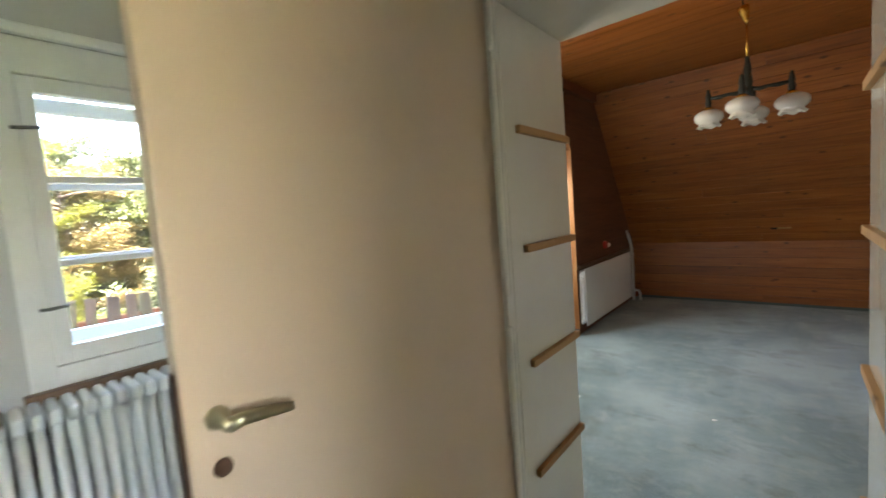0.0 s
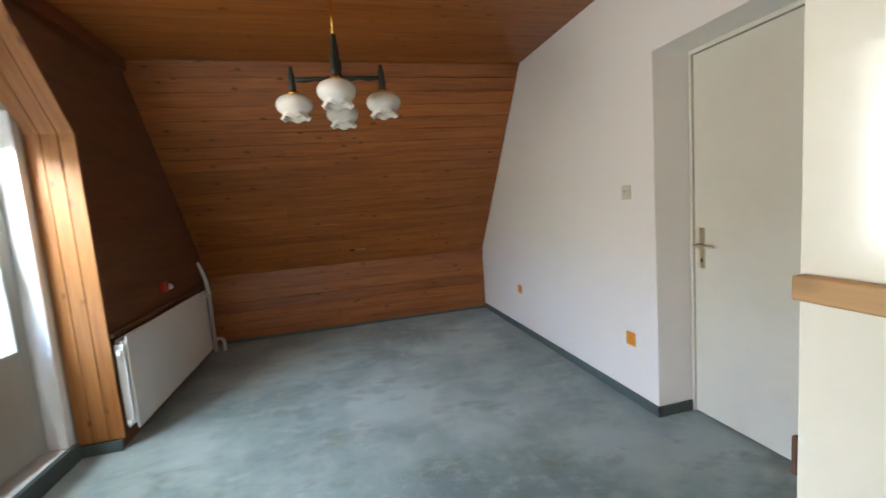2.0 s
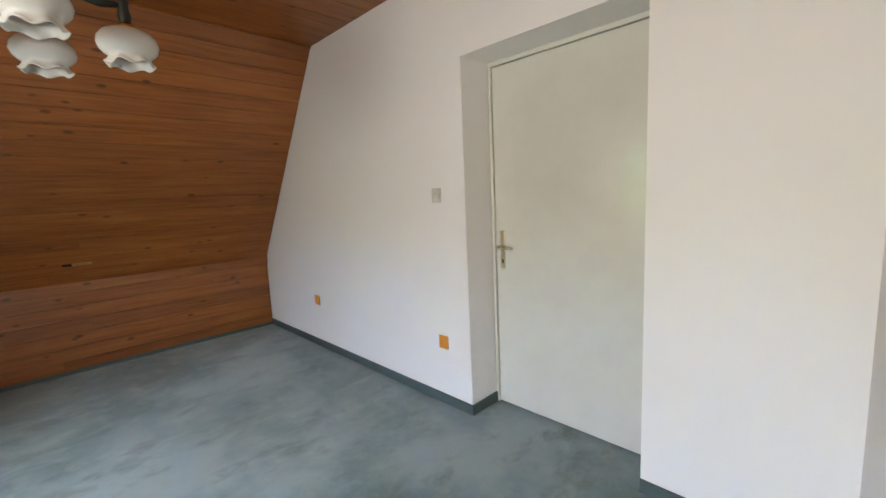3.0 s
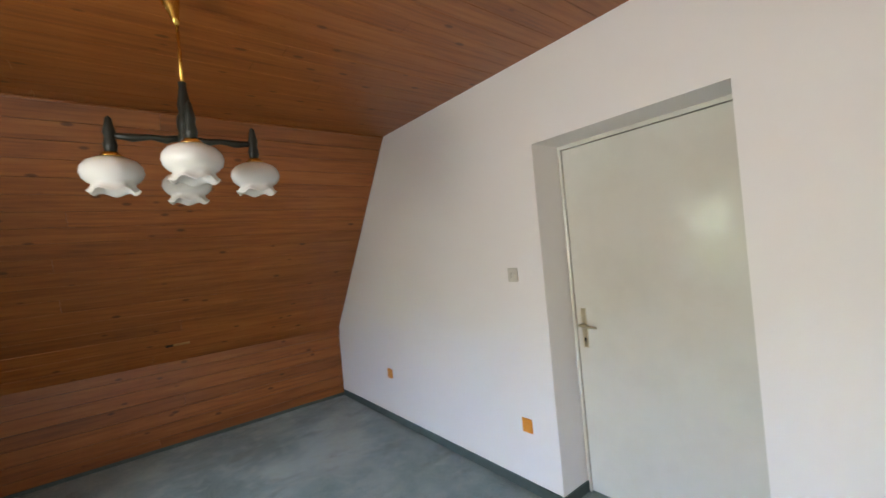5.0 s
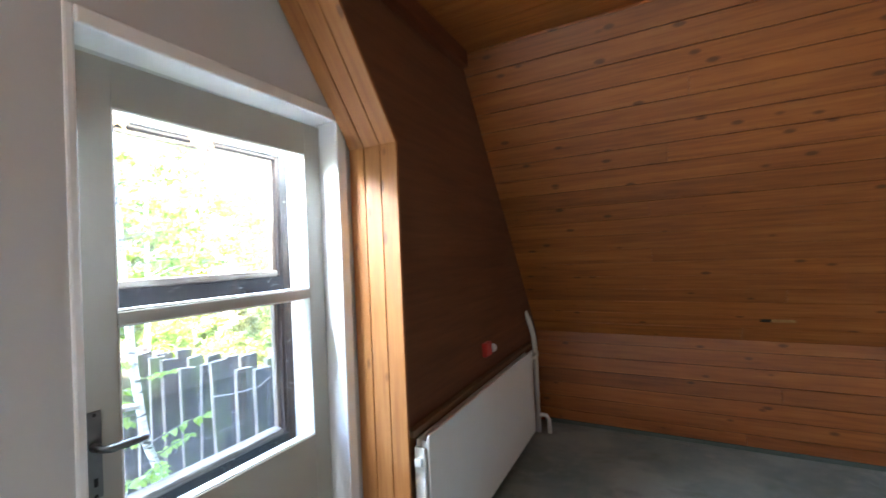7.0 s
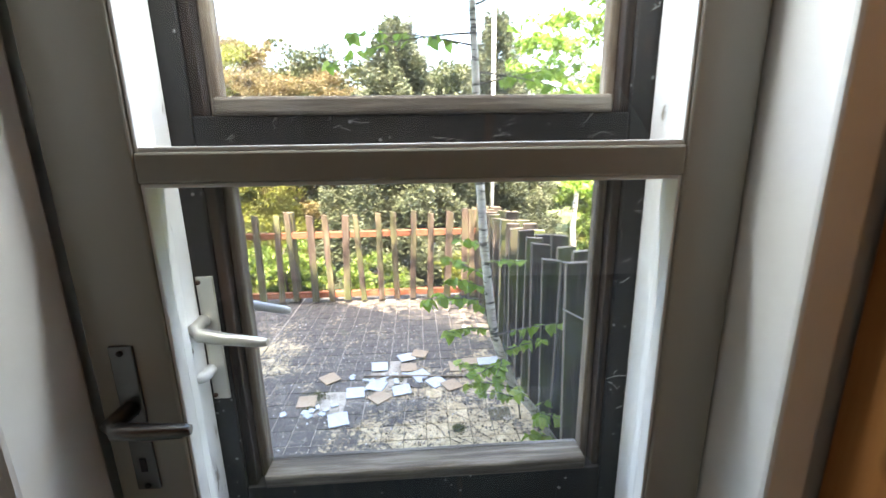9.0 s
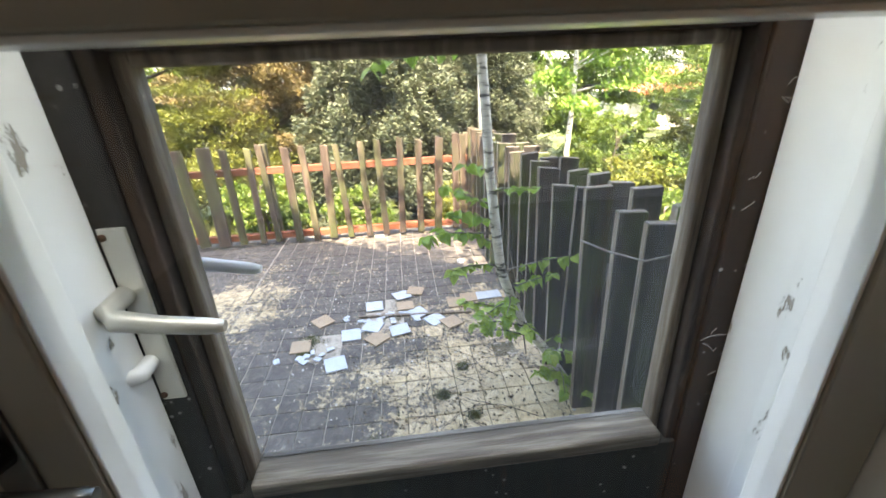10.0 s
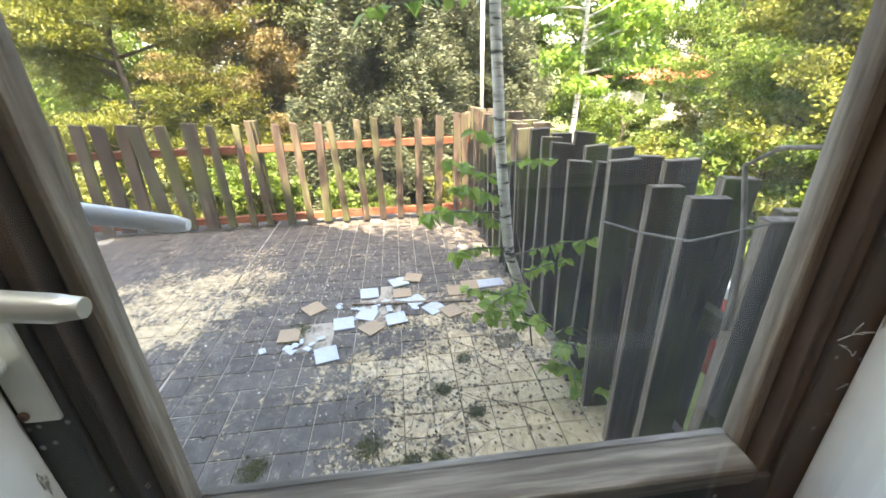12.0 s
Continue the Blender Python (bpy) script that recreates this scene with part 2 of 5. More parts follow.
def birch_material():
    m = Mat("birch_bark", 0.7)
    v = m.coords((6, 6, 30))
    c = m.ramp(m.noise(v, 1.6, 5.0, 0.7), [(0.40, (0.05, 0.042, 0.035)), (0.45, (0.56, 0.51, 0.44)), (0.7, (0.76, 0.72, 0.65))])
    m.colour(c)
    m.bump(m.noise(v, 3.0, 4.0), 0.4, 0.003)
    return m.m


def opal_glass():
    m = Mat("opal_glass", 0.12)
    m.colour((0.82, 0.80, 0.75))
    tr = m.n("ShaderNodeBsdfTranslucent")
    tr.inputs["Color"].default_value = (0.85, 0.83, 0.78, 1)
    mx = m.n("ShaderNodeMixShader", Fac=0.35)
    m.link(m.b.outputs[0], mx.inputs[1])
    m.link(tr.outputs[0], mx.inputs[2])
    m.link(mx.outputs[0], m.t.nodes["Material Output"].inputs["Surface"])
    return m.m


def peeling():
    """White paint that has flaked off in places, down to grey wood."""
    m = Mat("peeling_white_enamel", 0.42)
    v = m.coords((1, 1, 0.35), world_space=True)
    f = m.noise(v, 26.0, 7.0, 0.7)
    gone = m.ramp(f, [(0.625, (0, 0, 0)), (0.645, (1, 1, 1))])
    c = m.mix(m.math("MULTIPLY", m.noise(v, 8.0, 5.0), 0.5), (0.76, 0.77, 0.76), (0.58, 0.57, 0.53))
    m.colour(m.mix(gone, c, (0.27, 0.24, 0.20)))
    m.bump(m.math("SUBTRACT", m.math("MULTIPLY", f, 0.3), gone), 0.8, 0.003)
    return m.m


def tarred():
    """Black weathered door wood with flaked pale specks and brown rubbed streaks."""
    m = Mat("tarred_door_wood", 0.6)
    v = m.coords((14, 14, 0.9), shift=30.0)
    f = m.noise(v, 4.0, 7.0, 0.65)
    c = m.ramp(f, [(0.35, (0.004, 0.004, 0.004)), (0.55, (0.011, 0.010, 0.010)), (0.75, (0.03, 0.022, 0.017))])
    w = m.coords(world_space=True)
    rub = m.ramp(m.noise(m.coords((9, 9, 1.2), world_space=True), 3.0, 6.0, 0.7), [(0.60, (0, 0, 0)), (0.72, (1, 1, 1))])
    c = m.mix(m.math("MULTIPLY", rub, 0.6), c, (0.10, 0.045, 0.02))
    speck = m.n("ShaderNodeTexVoronoi", Scale=55.0, Randomness=1.0)
    m.link(w, speck.inputs["Vector"])
    few = m.ramp(m.noise(w, 23.0, 3.0), [(0.52, (0, 0, 0)), (0.60, (1, 1, 1))])
    dot = m.math("MULTIPLY", m.ramp(speck.outputs["Distance"], [(0.10, (1, 1, 1)), (0.19, (0, 0, 0))]), few)
    m.colour(m.mix(m.math("MULTIPLY", dot, 0.8), c, (0.42, 0.42, 0.42)))
    m.bump(m.math("ADD", f, dot), 0.3, 0.002)
    return m.m


WALL = plaster("white_plaster", (0.86, 0.82, 0.78))
# White plaster, greyed because the window wall gets only bounced light.
WALL_SHADED = plaster("shaded_plaster", (0.52, 0.515, 0.50))
RENDER = plaster("outer_render", (0.55, 0.50, 0.42), 0.9)
CREAM = enamel("cream_enamel", (0.68, 0.655, 0.57), 0.13, coat=0.6, waves=0.05)
# Cream paint tinted with the warm reflected light on the hall door.
CREAM_WARM_LIT = enamel("warm_lit_cream_enamel", (0.66, 0.50, 0.36), 0.3)
WHITE = enamel("white_enamel", (0.76, 0.76, 0.74), 0.28, 0.2)
# White paint with the backlit leaf's shade put into its colour.
LEAF_BACKLIT = enamel("backlit_white_enamel", (0.34, 0.325, 0.275), 0.3, 0.25)
PEEL = peeling()
RADIATOR = enamel("radiator_enamel", (0.74, 0.74, 0.71), 0.3, 0.1)
STAIN = ((0.155, 0.043, 0.008), (0.285, 0.088, 0.017), (0.39, 0.140, 0.032))
PLANK_X = wood("stained_boards", *STAIN, along=0)
PLANK_CEIL = wood("stained_ceiling_boards", *STAIN, along=0, vary=0.0)
PLANK_Z = wood("pale_pine_boards", (0.20, 0.068, 0.015), (0.33, 0.13, 0.032), (0.42, 0.19, 0.056), along=2, vary=0.15, rough=0.6, coat=0.0)
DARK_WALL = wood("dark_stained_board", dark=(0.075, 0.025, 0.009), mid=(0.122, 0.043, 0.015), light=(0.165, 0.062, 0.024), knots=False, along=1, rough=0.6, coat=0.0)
DARK_TRIM = wood("dark_red_trim", (0.10, 0.022, 0.008), (0.17, 0.045, 0.016), (0.22, 0.07, 0.025), along=1, knots=False)
BATTEN = wood("pine_batten", (0.25, 0.13, 0.045), (0.38, 0.21, 0.08), (0.48, 0.28, 0.12), along=1, rough=0.6, coat=0.0, vary=0.15)
LEDGE = wood("brown_ledge", (0.10, 0.05, 0.025), (0.17, 0.09, 0.045), (0.23, 0.13, 0.07), along=1)
COBWEB = plain("dusty_cobweb", (0.42, 0.42, 0.41), 0.9)
CARPET = carpet_material()
SKIRT = plain("carpet_skirting", (0.075, 0.105, 0.105), 0.95, bump=0.4)
OUTER_FRAME = tarred()
REBATE = old_wood("brown_rebate", (0.016, 0.009, 0.006), (0.06, 0.034, 0.02))
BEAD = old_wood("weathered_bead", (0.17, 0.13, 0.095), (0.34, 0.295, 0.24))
SILL_WOOD = old_wood("weathered_sill", (0.17, 0.14, 0.112), (0.40, 0.355, 0.30), along=1)
PICKET = old_wood("grey_picket", (0.07, 0.045, 0.032), (0.17, 0.12, 0.09), moss=0.4)
# Fence board tone, darkened for the house shadow that lies on it.
PICKET_SHADED = old_wood("shaded_fence_board", (0.040, 0.031, 0.025), (0.098, 0.079, 0.064), moss=0.6)
RAIL = old_wood("red_brown_rail", (0.24, 0.075, 0.035), (0.36, 0.15, 0.08), along=1)
TILE = tile_material()
GROUT = joint_material()
GRASS_SOIL = ground_material("garden_soil", (0.05, 0.07, 0.02), (0.16, 0.19, 0.06))
GLASS = pane_glass("window_glass", 0.003)
DIRTY = pane_glass("dusty_glass", 0.024)
BRASS = plain("yellow_brass", (0.75, 0.47, 0.10), 0.25, 1.0)
BRASS_PALE = plain("worn_pale_brass", (0.62, 0.55, 0.38), 0.3, 1.0)
STEEL = plain("grey_steel", (0.17, 0.17, 0.165), 0.32, 1.0)
ALU = plain("pale_aluminium", (0.62, 0.60, 0.54), 0.4, 0.7)
RUST = plain("rusty_iron", (0.10, 0.05, 0.03), 0.8, 0.3, 0.5)
BLACK = plain("black_void", (0.01, 0.01, 0.01), 0.8)
PATINA = plain("dark_green_patina", (0.014, 0.017, 0.012), 0.45, 0.2, 0.5)
OPAL = opal_glass()
SWITCH = plain("ivory_plastic", (0.60, 0.57, 0.48), 0.35)
ORANGE = plain("orange_plastic", (0.75, 0.30, 0.03), 0.35)
RED = plain("red_plastic", (0.45, 0.03, 0.02), 0.4)
WHITE_PLASTIC = plain("white_plastic", (0.72, 0.72, 0.70), 0.4)
ROOF_TILE = plain("red_roof_tiles", (0.42, 0.10, 0.06), 0.85, bump=0.5)
BIRCH = birch_material()
BARK = old_wood("dark_bark", (0.06, 0.045, 0.035), (0.14, 0.11, 0.09))
TWIG = old_wood("grey_twig", (0.13, 0.11, 0.09), (0.24, 0.21, 0.18))
LEAF_BIRCH = leafy("birch_leaves", (0.17, 0.30, 0.04), (0.27, 0.42, 0.06), (0.38, 0.50, 0.10), 0.5, True)
LEAF_CROWN = leafy("birch_crown_leaves", (0.14, 0.25, 0.035), (0.22, 0.36, 0.055), (0.32, 0.44, 0.09), 0.5)
LEAF_GREEN = leafy("green_leaves", (0.065, 0.12, 0.016), (0.13, 0.20, 0.028), (0.24, 0.30, 0.055), 0.5)
LEAF_LIME = leafy("yellow_green_leaves", (0.085, 0.11, 0.016), (0.165, 0.185, 0.028), (0.29, 0.285, 0.055), 0.5)
LEAF_RUST = leafy("rusty_leaves", (0.09, 0.085, 0.028), (0.165, 0.115, 0.04), (0.24, 0.18, 0.07), 0.35)
LEAF_DARK = leafy("dark_leaves", (0.03, 0.045, 0.012), (0.06, 0.075, 0.02), (0.11, 0.12, 0.04), 0.3)
NEEDLE = leafy("blue_spruce_needles", (0.07, 0.092, 0.05), (0.12, 0.138, 0.077), (0.19, 0.20, 0.118), 0.35)
GRASS = leafy("dry_grass", (0.12, 0.16, 0.03), (0.22, 0.26, 0.06), (0.34, 0.32, 0.13), 0.3)
MOSS = leafy("moss_tufts", (0.045, 0.055, 0.012), (0.085, 0.095, 0.02), (0.14, 0.13, 0.04), 0.1)
WHITE_TILE = plain("bluish_white_tile", (0.50, 0.545, 0.60), 0.35)
CLAY_TILE = plain("buff_clay_tile", (0.40, 0.30, 0.20), 0.8, bump=0.4)
CHIP = leafy("tile_chips", (0.30, 0.24, 0.16), (0.46, 0.40, 0.31), (0.58, 0.58, 0.57), 0.0)
LITTER = leafy("leaf_litter", (0.035, 0.03, 0.015), (0.08, 0.06, 0.03), (0.16, 0.11, 0.055), 0.0)
DRY_LEAF = plain("dry_leaf", (0.50, 0.30, 0.12), 0.8)


# ---- mesh helpers ----
def box(bm, x0, x1, y0, y1, z0, z1, bevel=0.0, m=None):
    """A block between the given limits, turned by m."""
    made = bmesh.ops.create_cube(bm, size=1.0, matrix=pose((x0 + x1) / 2, (y0 + y1) / 2, (z0 + z1) / 2) @ Matrix.Diagonal((abs(x1 - x0), abs(y1 - y0), abs(z1 - z0), 1)))
    verts = made["verts"]
    if bevel:
        edges = list({e for v in verts for e in v.link_edges})
        verts = bmesh.ops.bevel(bm, geom=edges, offset=bevel, segments=2, affect="EDGES", profile=0.5)["verts"]
    if m is not None:
        bmesh.ops.transform(bm, matrix=m, verts=list({v for v in verts}))
    return bm


def boxes(*limits, bevel=0.0):
    bm = bmesh.new()
    for b in limits:
        box(bm, *b, bevel=bevel)
    return bm


def prism(points, x0, x1, axis="x"):
    """An outline in two coordinates, pulled along the third axis."""
    bm = bmesh.new()

    def at(p, d):
        return {"x": (d, p[0], p[1]), "y": (p[0], d, p[1]), "z": (p[0], p[1], d)}[axis]
    lo = [bm.verts.new(at(p, x0)) for p in points]
    hi = [bm.verts.new(at(p, x1)) for p in points]
    bm.faces.new(lo)
    bm.faces.new(hi[::-1])
    for i in range(len(points)):
        j = (i + 1) % len(points)
        bm.faces.new((lo[i], hi[i], hi[j], lo[j]))
    bmesh.ops.recalc_face_normals(bm, faces=bm.faces)
    return bm


def lathe(profile, seg=20, m=None, wave=None, bm=None):
    """A turned body: pairs of radius and height, with an uneven rim where wave is given."""
    bm = bm or bmesh.new()
    rings = []
    for k, (r, z) in enumerate(profile):
        ring = []
        for i in range(seg):
            a = 2 * math.pi * i / seg
            dr, dz = wave(k, a) if wave else (0, 0)
            p = Vector(((r + dr) * math.cos(a), (r + dr) * math.sin(a), z + dz))
            ring.append(bm.verts.new(m @ p if m is not None else p))
        rings.append(ring)
    for a, b in zip(rings, rings[1:]):
        for i in range(seg):
            j = (i + 1) % seg
            bm.faces.new((a[i], a[j], b[j], b[i]))
    if profile[0][0] > 0 and not wave:
        bm.faces.new(rings[0][::-1])
    if profile[-1][0] > 0 and not wave:
        bm.faces.new(rings[-1])
    for f in bm.faces:
        f.smooth = True
    return bm


def tube(points, radii, seg=8, bm=None):
    """A round body along a line of points, with a radius at each of them."""
    bm = bm or bmesh.new()
    pts = [Vector(p) for p in points]
    if isinstance(radii, (int, float)):
        radii = [radii] * len(pts)
    rings = []
    for i, p in enumerate(pts):
        d = (pts[min(i + 1, len(pts) - 1)] - pts[max(i - 1, 0)]).normalized()
        u = d.cross(Vector((0.31, 0.93, 0.2))).normalized()
        w = d.cross(u)
        rings.append([bm.verts.new(p + radii[i] * (math.cos(2 * math.pi * k / seg) * u + math.sin(2 * math.pi * k / seg) * w)) for k in range(seg)])
    for a, b in zip(rings, rings[1:]):
        for k in range(seg):
            bm.faces.new((a[k], a[(k + 1) % seg], b[(k + 1) % seg], b[k]))
    bm.faces.new(rings[0][::-1])
    bm.faces.new(rings[-1])
    bmesh.ops.recalc_face_normals(bm, faces=bm.faces)
    for f in bm.faces:
        f.smooth = len(f.verts) == 4
    return bm


def mesh_of(name, bm, material):
    me = bpy.data.meshes.new(name)
    bm.to_mesh(me)
    bm.free()
    me.materials.append(material)
    return me


def part(name, bm, material, parent, label=""):
    """Links a bmesh as one mesh object under a thing or a part."""
    ob = new(name, mesh_of(name, bm, material))
    if parent is not None:
        ob.parent = parent
    return tagged(ob, label)


def piece(name, me, parent, m):
    """One more piece on a shared mesh."""
    ob = new(name, me)
    ob.parent = parent
    ob.matrix_basis = m
    return ob


def thing(name, label, category, at=(0, 0, 0), group=""):
    """The Empty at the base of a thing; parts are built round it."""
    ob = new(name)
    ob.empty_display_size = 0.05
    ob.matrix_basis = pose(*at)
    return tagged(ob, label, category, group)


def structure(name, bm, material, label, category=""):
    return tagged(part(name, bm, material, None), label, category or name.split("_")[0], kind="structure")


def shift(bm, x, y, z):
    bmesh.ops.translate(bm, vec=(x, y, z), verts=bm.verts)
    return bm


# ---- the house: floors, walls, ceilings ----
XW, XE, YS, YN = -2.35, 0.93, 3.765, 8.235     # inner faces of the attic room
XB, YB = -2.12, 6.25                            # boarded wall beside the balcony door, and its corner
ZK, YT, ZC = 0.744, 6.943, 2.493                 # knee wall, top of the slope, ceiling
floor = structure("floor", boxes((-2.7, 1.9, 0.2, 8.6, -0.25, 0.0)), CARPET, "worn blue-green fitted carpet with pale trodden patches", "carpet")
structure("wall_east", boxes((XE, 1.3, 5.382, 8.7, -0.2, 3.0), (XE, 1.3, YS, 4.44, -0.2, 3.0), (XE, 1.3, 4.44, 5.382, 2.018, 3.0)), WALL, "white plastered wall with a deep door recess", "wall")
structure("wall_south", boxes((XW, -1.11, 3.33, YS, 0, 3.0), (-0.31, XE, 3.33, 3.80, 0, 3.0), (-1.11, -0.31, 3.33, YS, 1.905, 3.0)), WALL, "white partition wall with a deep passage", "wall")
# west wall: openings for the balcony door, the hall window and the added unseen window
WX = (-2.70, XW)
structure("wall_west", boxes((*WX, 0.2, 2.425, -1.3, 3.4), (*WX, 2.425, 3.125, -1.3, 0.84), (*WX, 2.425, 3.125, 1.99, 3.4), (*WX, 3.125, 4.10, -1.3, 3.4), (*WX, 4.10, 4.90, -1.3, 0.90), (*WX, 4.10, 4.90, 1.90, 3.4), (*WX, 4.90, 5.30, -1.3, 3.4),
                             (*WX, 5.30, 6.215, -1.3, 0.10), (*WX, 5.30, 6.215, 2.0, 3.4), (*WX, 6.215, 8.7, -1.3, 3.4)), WALL_SHADED, "plastered outside wall of the attic, white greyed for its shade", "wall")
structure("gable", prism([(0.2, 3.4), (6.2, 3.4), (4.1, 6.3), (0.2, 6.3)], -2.70, -2.5), RENDER, "rendered gable under the roof", "wall")
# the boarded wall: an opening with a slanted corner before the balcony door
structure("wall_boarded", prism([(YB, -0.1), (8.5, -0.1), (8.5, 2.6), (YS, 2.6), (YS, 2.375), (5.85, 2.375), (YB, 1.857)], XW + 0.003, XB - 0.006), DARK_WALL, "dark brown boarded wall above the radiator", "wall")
# Roof out of view; overhang and flat south part are set for the terrace shadow.
structure("roof", prism([(8.9, -0.05), (4.1, 6.43), (0.0, 6.43), (0.0, 6.63), (4.1, 6.63), (9.05, 0.05)], -3.10, 2.2), ROOF_TILE, "steep tiled roof, unseen, shaped to shade the terrace", "roof")
structure("wall_hall_back", boxes((-2.7, 1.5, 0.0, 0.2, -0.2, 6.43)), WALL, "plain white wall of the hall", "wall")
# Opening out of view, placed and sized to light the hall.
structure("wall_hall_east", boxes((1.3, 1.5, 0.2, 1.35, -0.2, 6.43), (1.3, 1.5, 1.35, 2.15, -0.2, 1.0), (1.3, 1.5, 1.35, 2.15, 1.85, 6.43), (1.3, 1.5, 2.15, 8.7, -0.2, 6.43)), WALL, "plain white wall of the hall", "wall")
# Unseen wall added to throw a soft shadow on the door leaf.
structure("wall_hall_return", boxes((-0.27, 1.3, 2.40, 3.33, 0, 2.45)), WALL, "unseen white wall added to shade the hall door", "wall")
structure("ceiling_hall", boxes((XW, 1.3, 0.2, 3.33, 2.45, 2.55)), WALL, "white plastered hall ceiling", "ceiling")
structure("wall_gable_east", boxes((1.3, 1.6, 0.0, 8.7, -1.3, -0.2)), RENDER, "rendered base of the house", "wall")

# boarded ceiling: one mesh, with open joints between the boards
random.seed(4)
bm = boxes((XW, XE + 0.02, YS, YT + 0.2, ZC + 0.013, ZC + 0.06))
rows, y, pitch = [], YT, 0.112
while y > YS:
    cut = random.uniform(XB + 0.4, XE - 0.4)
    for a, b in ((XB - 0.1, cut - 0.001), (cut + 0.001, XE + 0.01)):
        box(bm, a, b, max(y - pitch + 0.003, YS), y, ZC + random.uniform(0, 0.0012), ZC + 0.012)
    y -= pitch
ceiling = structure("ceiling", bm, PLANK_CEIL, "red-brown stained tongue-and-groove board ceiling with knots", "ceiling")

# slope and knee wall: single boards on a dark backing
SL = Vector((0, YT - YN, ZC - ZK))
SLEN, SANG = SL.length, math.degrees(math.atan2(ZC - ZK, YN - YT))


def board_mesh(name, length, width, thick, material, along="x"):
    bm = bmesh.new()
    if along == "x":
        box(bm, 0, length, -thick, 0, 0, width)
    else:
        box(bm, 0, width, -thick, 0, 0, length)
    edges = [e for e in bm.edges if all(abs(v.co.y + thick) < 1e-6 for v in e.verts)]
    bmesh.ops.bevel(bm, geom=edges, offset=0.0010, segments=1, affect="EDGES")
    return mesh_of(name, bm, material)


slope = structure("wall_north_slope", prism([(YN + 0.02, ZK - 0.01), (YT + 0.02, ZC), (YT + 0.2, ZC + 0.1), (YN + 0.2, ZK - 0.05)], XB - 0.1, XE), DARK_TRIM, "red-brown stained board slope under the roof", "wall")
knee = structure("wall_north_knee", boxes((XB - 0.1, XE, YN + 0.014, YN + 0.2, -0.1, ZK - 0.03)), DARK_TRIM, "red-brown stained board knee wall", "wall")


def board_rows(parent, base, count, width):
    """Rows of boards that run east to west, each cut at its own place."""
    random.seed(11)
    x0, x1 = XB - 0.02, XE - 0.003
    cache = {}
    for i in range(count):
        cuts = [x0, x0 + 0.1 * round(random.uniform(8, 22)), x1] if i % 3 == 0 else [x0, x1]
        for a, b in zip(cuts, cuts[1:]):
            key = round(b - a, 3)
            if key not in cache:
                cache[key] = board_mesh("plank", b - a - 0.0015, width - 0.0030, 0.012, PLANK_X)
            piece("plank", cache[key], parent, base @ pose(a, -random.uniform(0, 0.0012), i * width))


N_SLOPE = 19
board_rows(slope, Matrix.Translation((0, YN, ZK)) @ pose(0, 0, 0, 90 - SANG, 0, 0), N_SLOPE, SLEN / N_SLOPE)
board_rows(knee, Matrix.Translation((0, YN + 0.012, 0)), 6, (ZK - 0.085) / 6)
piece("top_board", board_mesh("top_board", XE - XB + 0.02, 0.082, 0.018, PLANK_X), knee, pose(XB - 0.02, YN + 0.008, ZK - 0.084))
structure("slope_trim", boxes((XB, XE, YT - 0.012, YT + 0.006, ZC - 0.016, ZC - 0.001), bevel=0.003), PLANK_X, "thin wooden bead between slope and ceiling", "trim")

# pine boards that line the corner before the balcony door
lining = structure("door_lining", boxes((XW + 0.004, XB - 0.02, YB + 0.001, YB + 0.004, 0.05, 1.85)), DARK_TRIM, "pale varnished pine boards lining the corner", "trim")
w3 = (XB + 0.012 - XW) / 3
for i in range(3):
    bm = bmesh.new()
    box(bm, 0.0018, w3 - 0.0018, -0.014, 0, 0, 1.79, bevel=0.002)
    part("board", bm, PLANK_Z, lining).matrix_basis = pose(XW + 0.004 + i * w3, YB, 0.07)
    bm = bmesh.new()
    box(bm, 0.0018, w3 - 0.0018, -0.014, 0, 0, 0.665, bevel=0.002)
    part("board", bm, PLANK_Z, lining).matrix_basis = Matrix.Translation((XW + 0.004 + i * w3, YB, 1.857)) @ pose(0, 0, 0, 37.0, 0, 0)
    bm = bmesh.new()
    box(bm, 0, 2.1, 0.0008, w3 - 0.0008, -0.014, 0, bevel=0.002)
    part("board", bm, BATTEN, lining).matrix_basis = pose(XW + 0.004 + i * w3 + w3, 5.84, 2.375, 0, 0, -90) @ pose(0, -w3, 0)
structure("beam", boxes((XB - 0.004, XB + 0.05, YS, YT - 0.03, 2.40, ZC), bevel=0.006), DARK_TRIM, "dark red-brown board under the ceiling", "beam")

# carpet strip along the foot of the walls
structure("baseboard_east", boxes((XE - 0.012, XE, 5.37, YN - 0.015, 0, 0.062), (XE - 0.012, 1.162, 5.37, 5.382, 0, 0.062), (XE - 0.012, XE, YS + 0.012, 4.44, 0, 0.062), bevel=0.003), SKIRT, "dark blue-green carpet skirting strip", "baseboard")
structure("baseboard_north", boxes((XB + 0.03, XE - 0.013, YN - 0.012, YN, 0, 0.03), bevel=0.003), SKIRT, "dark blue-green carpet skirting strip", "baseboard")
structure("baseboard_west", boxes((XW, XW + 0.02, YS, 5.25, 0, 0.06), (XW, XW + 0.03, 5.25, 6.215, 0, 0.10), (XW + 0.02, XB + 0.01, 6.217, 6.226, 0, 0.07), bevel=0.003), SKIRT, "dark blue-green carpet strip on the sill", "baseboard")


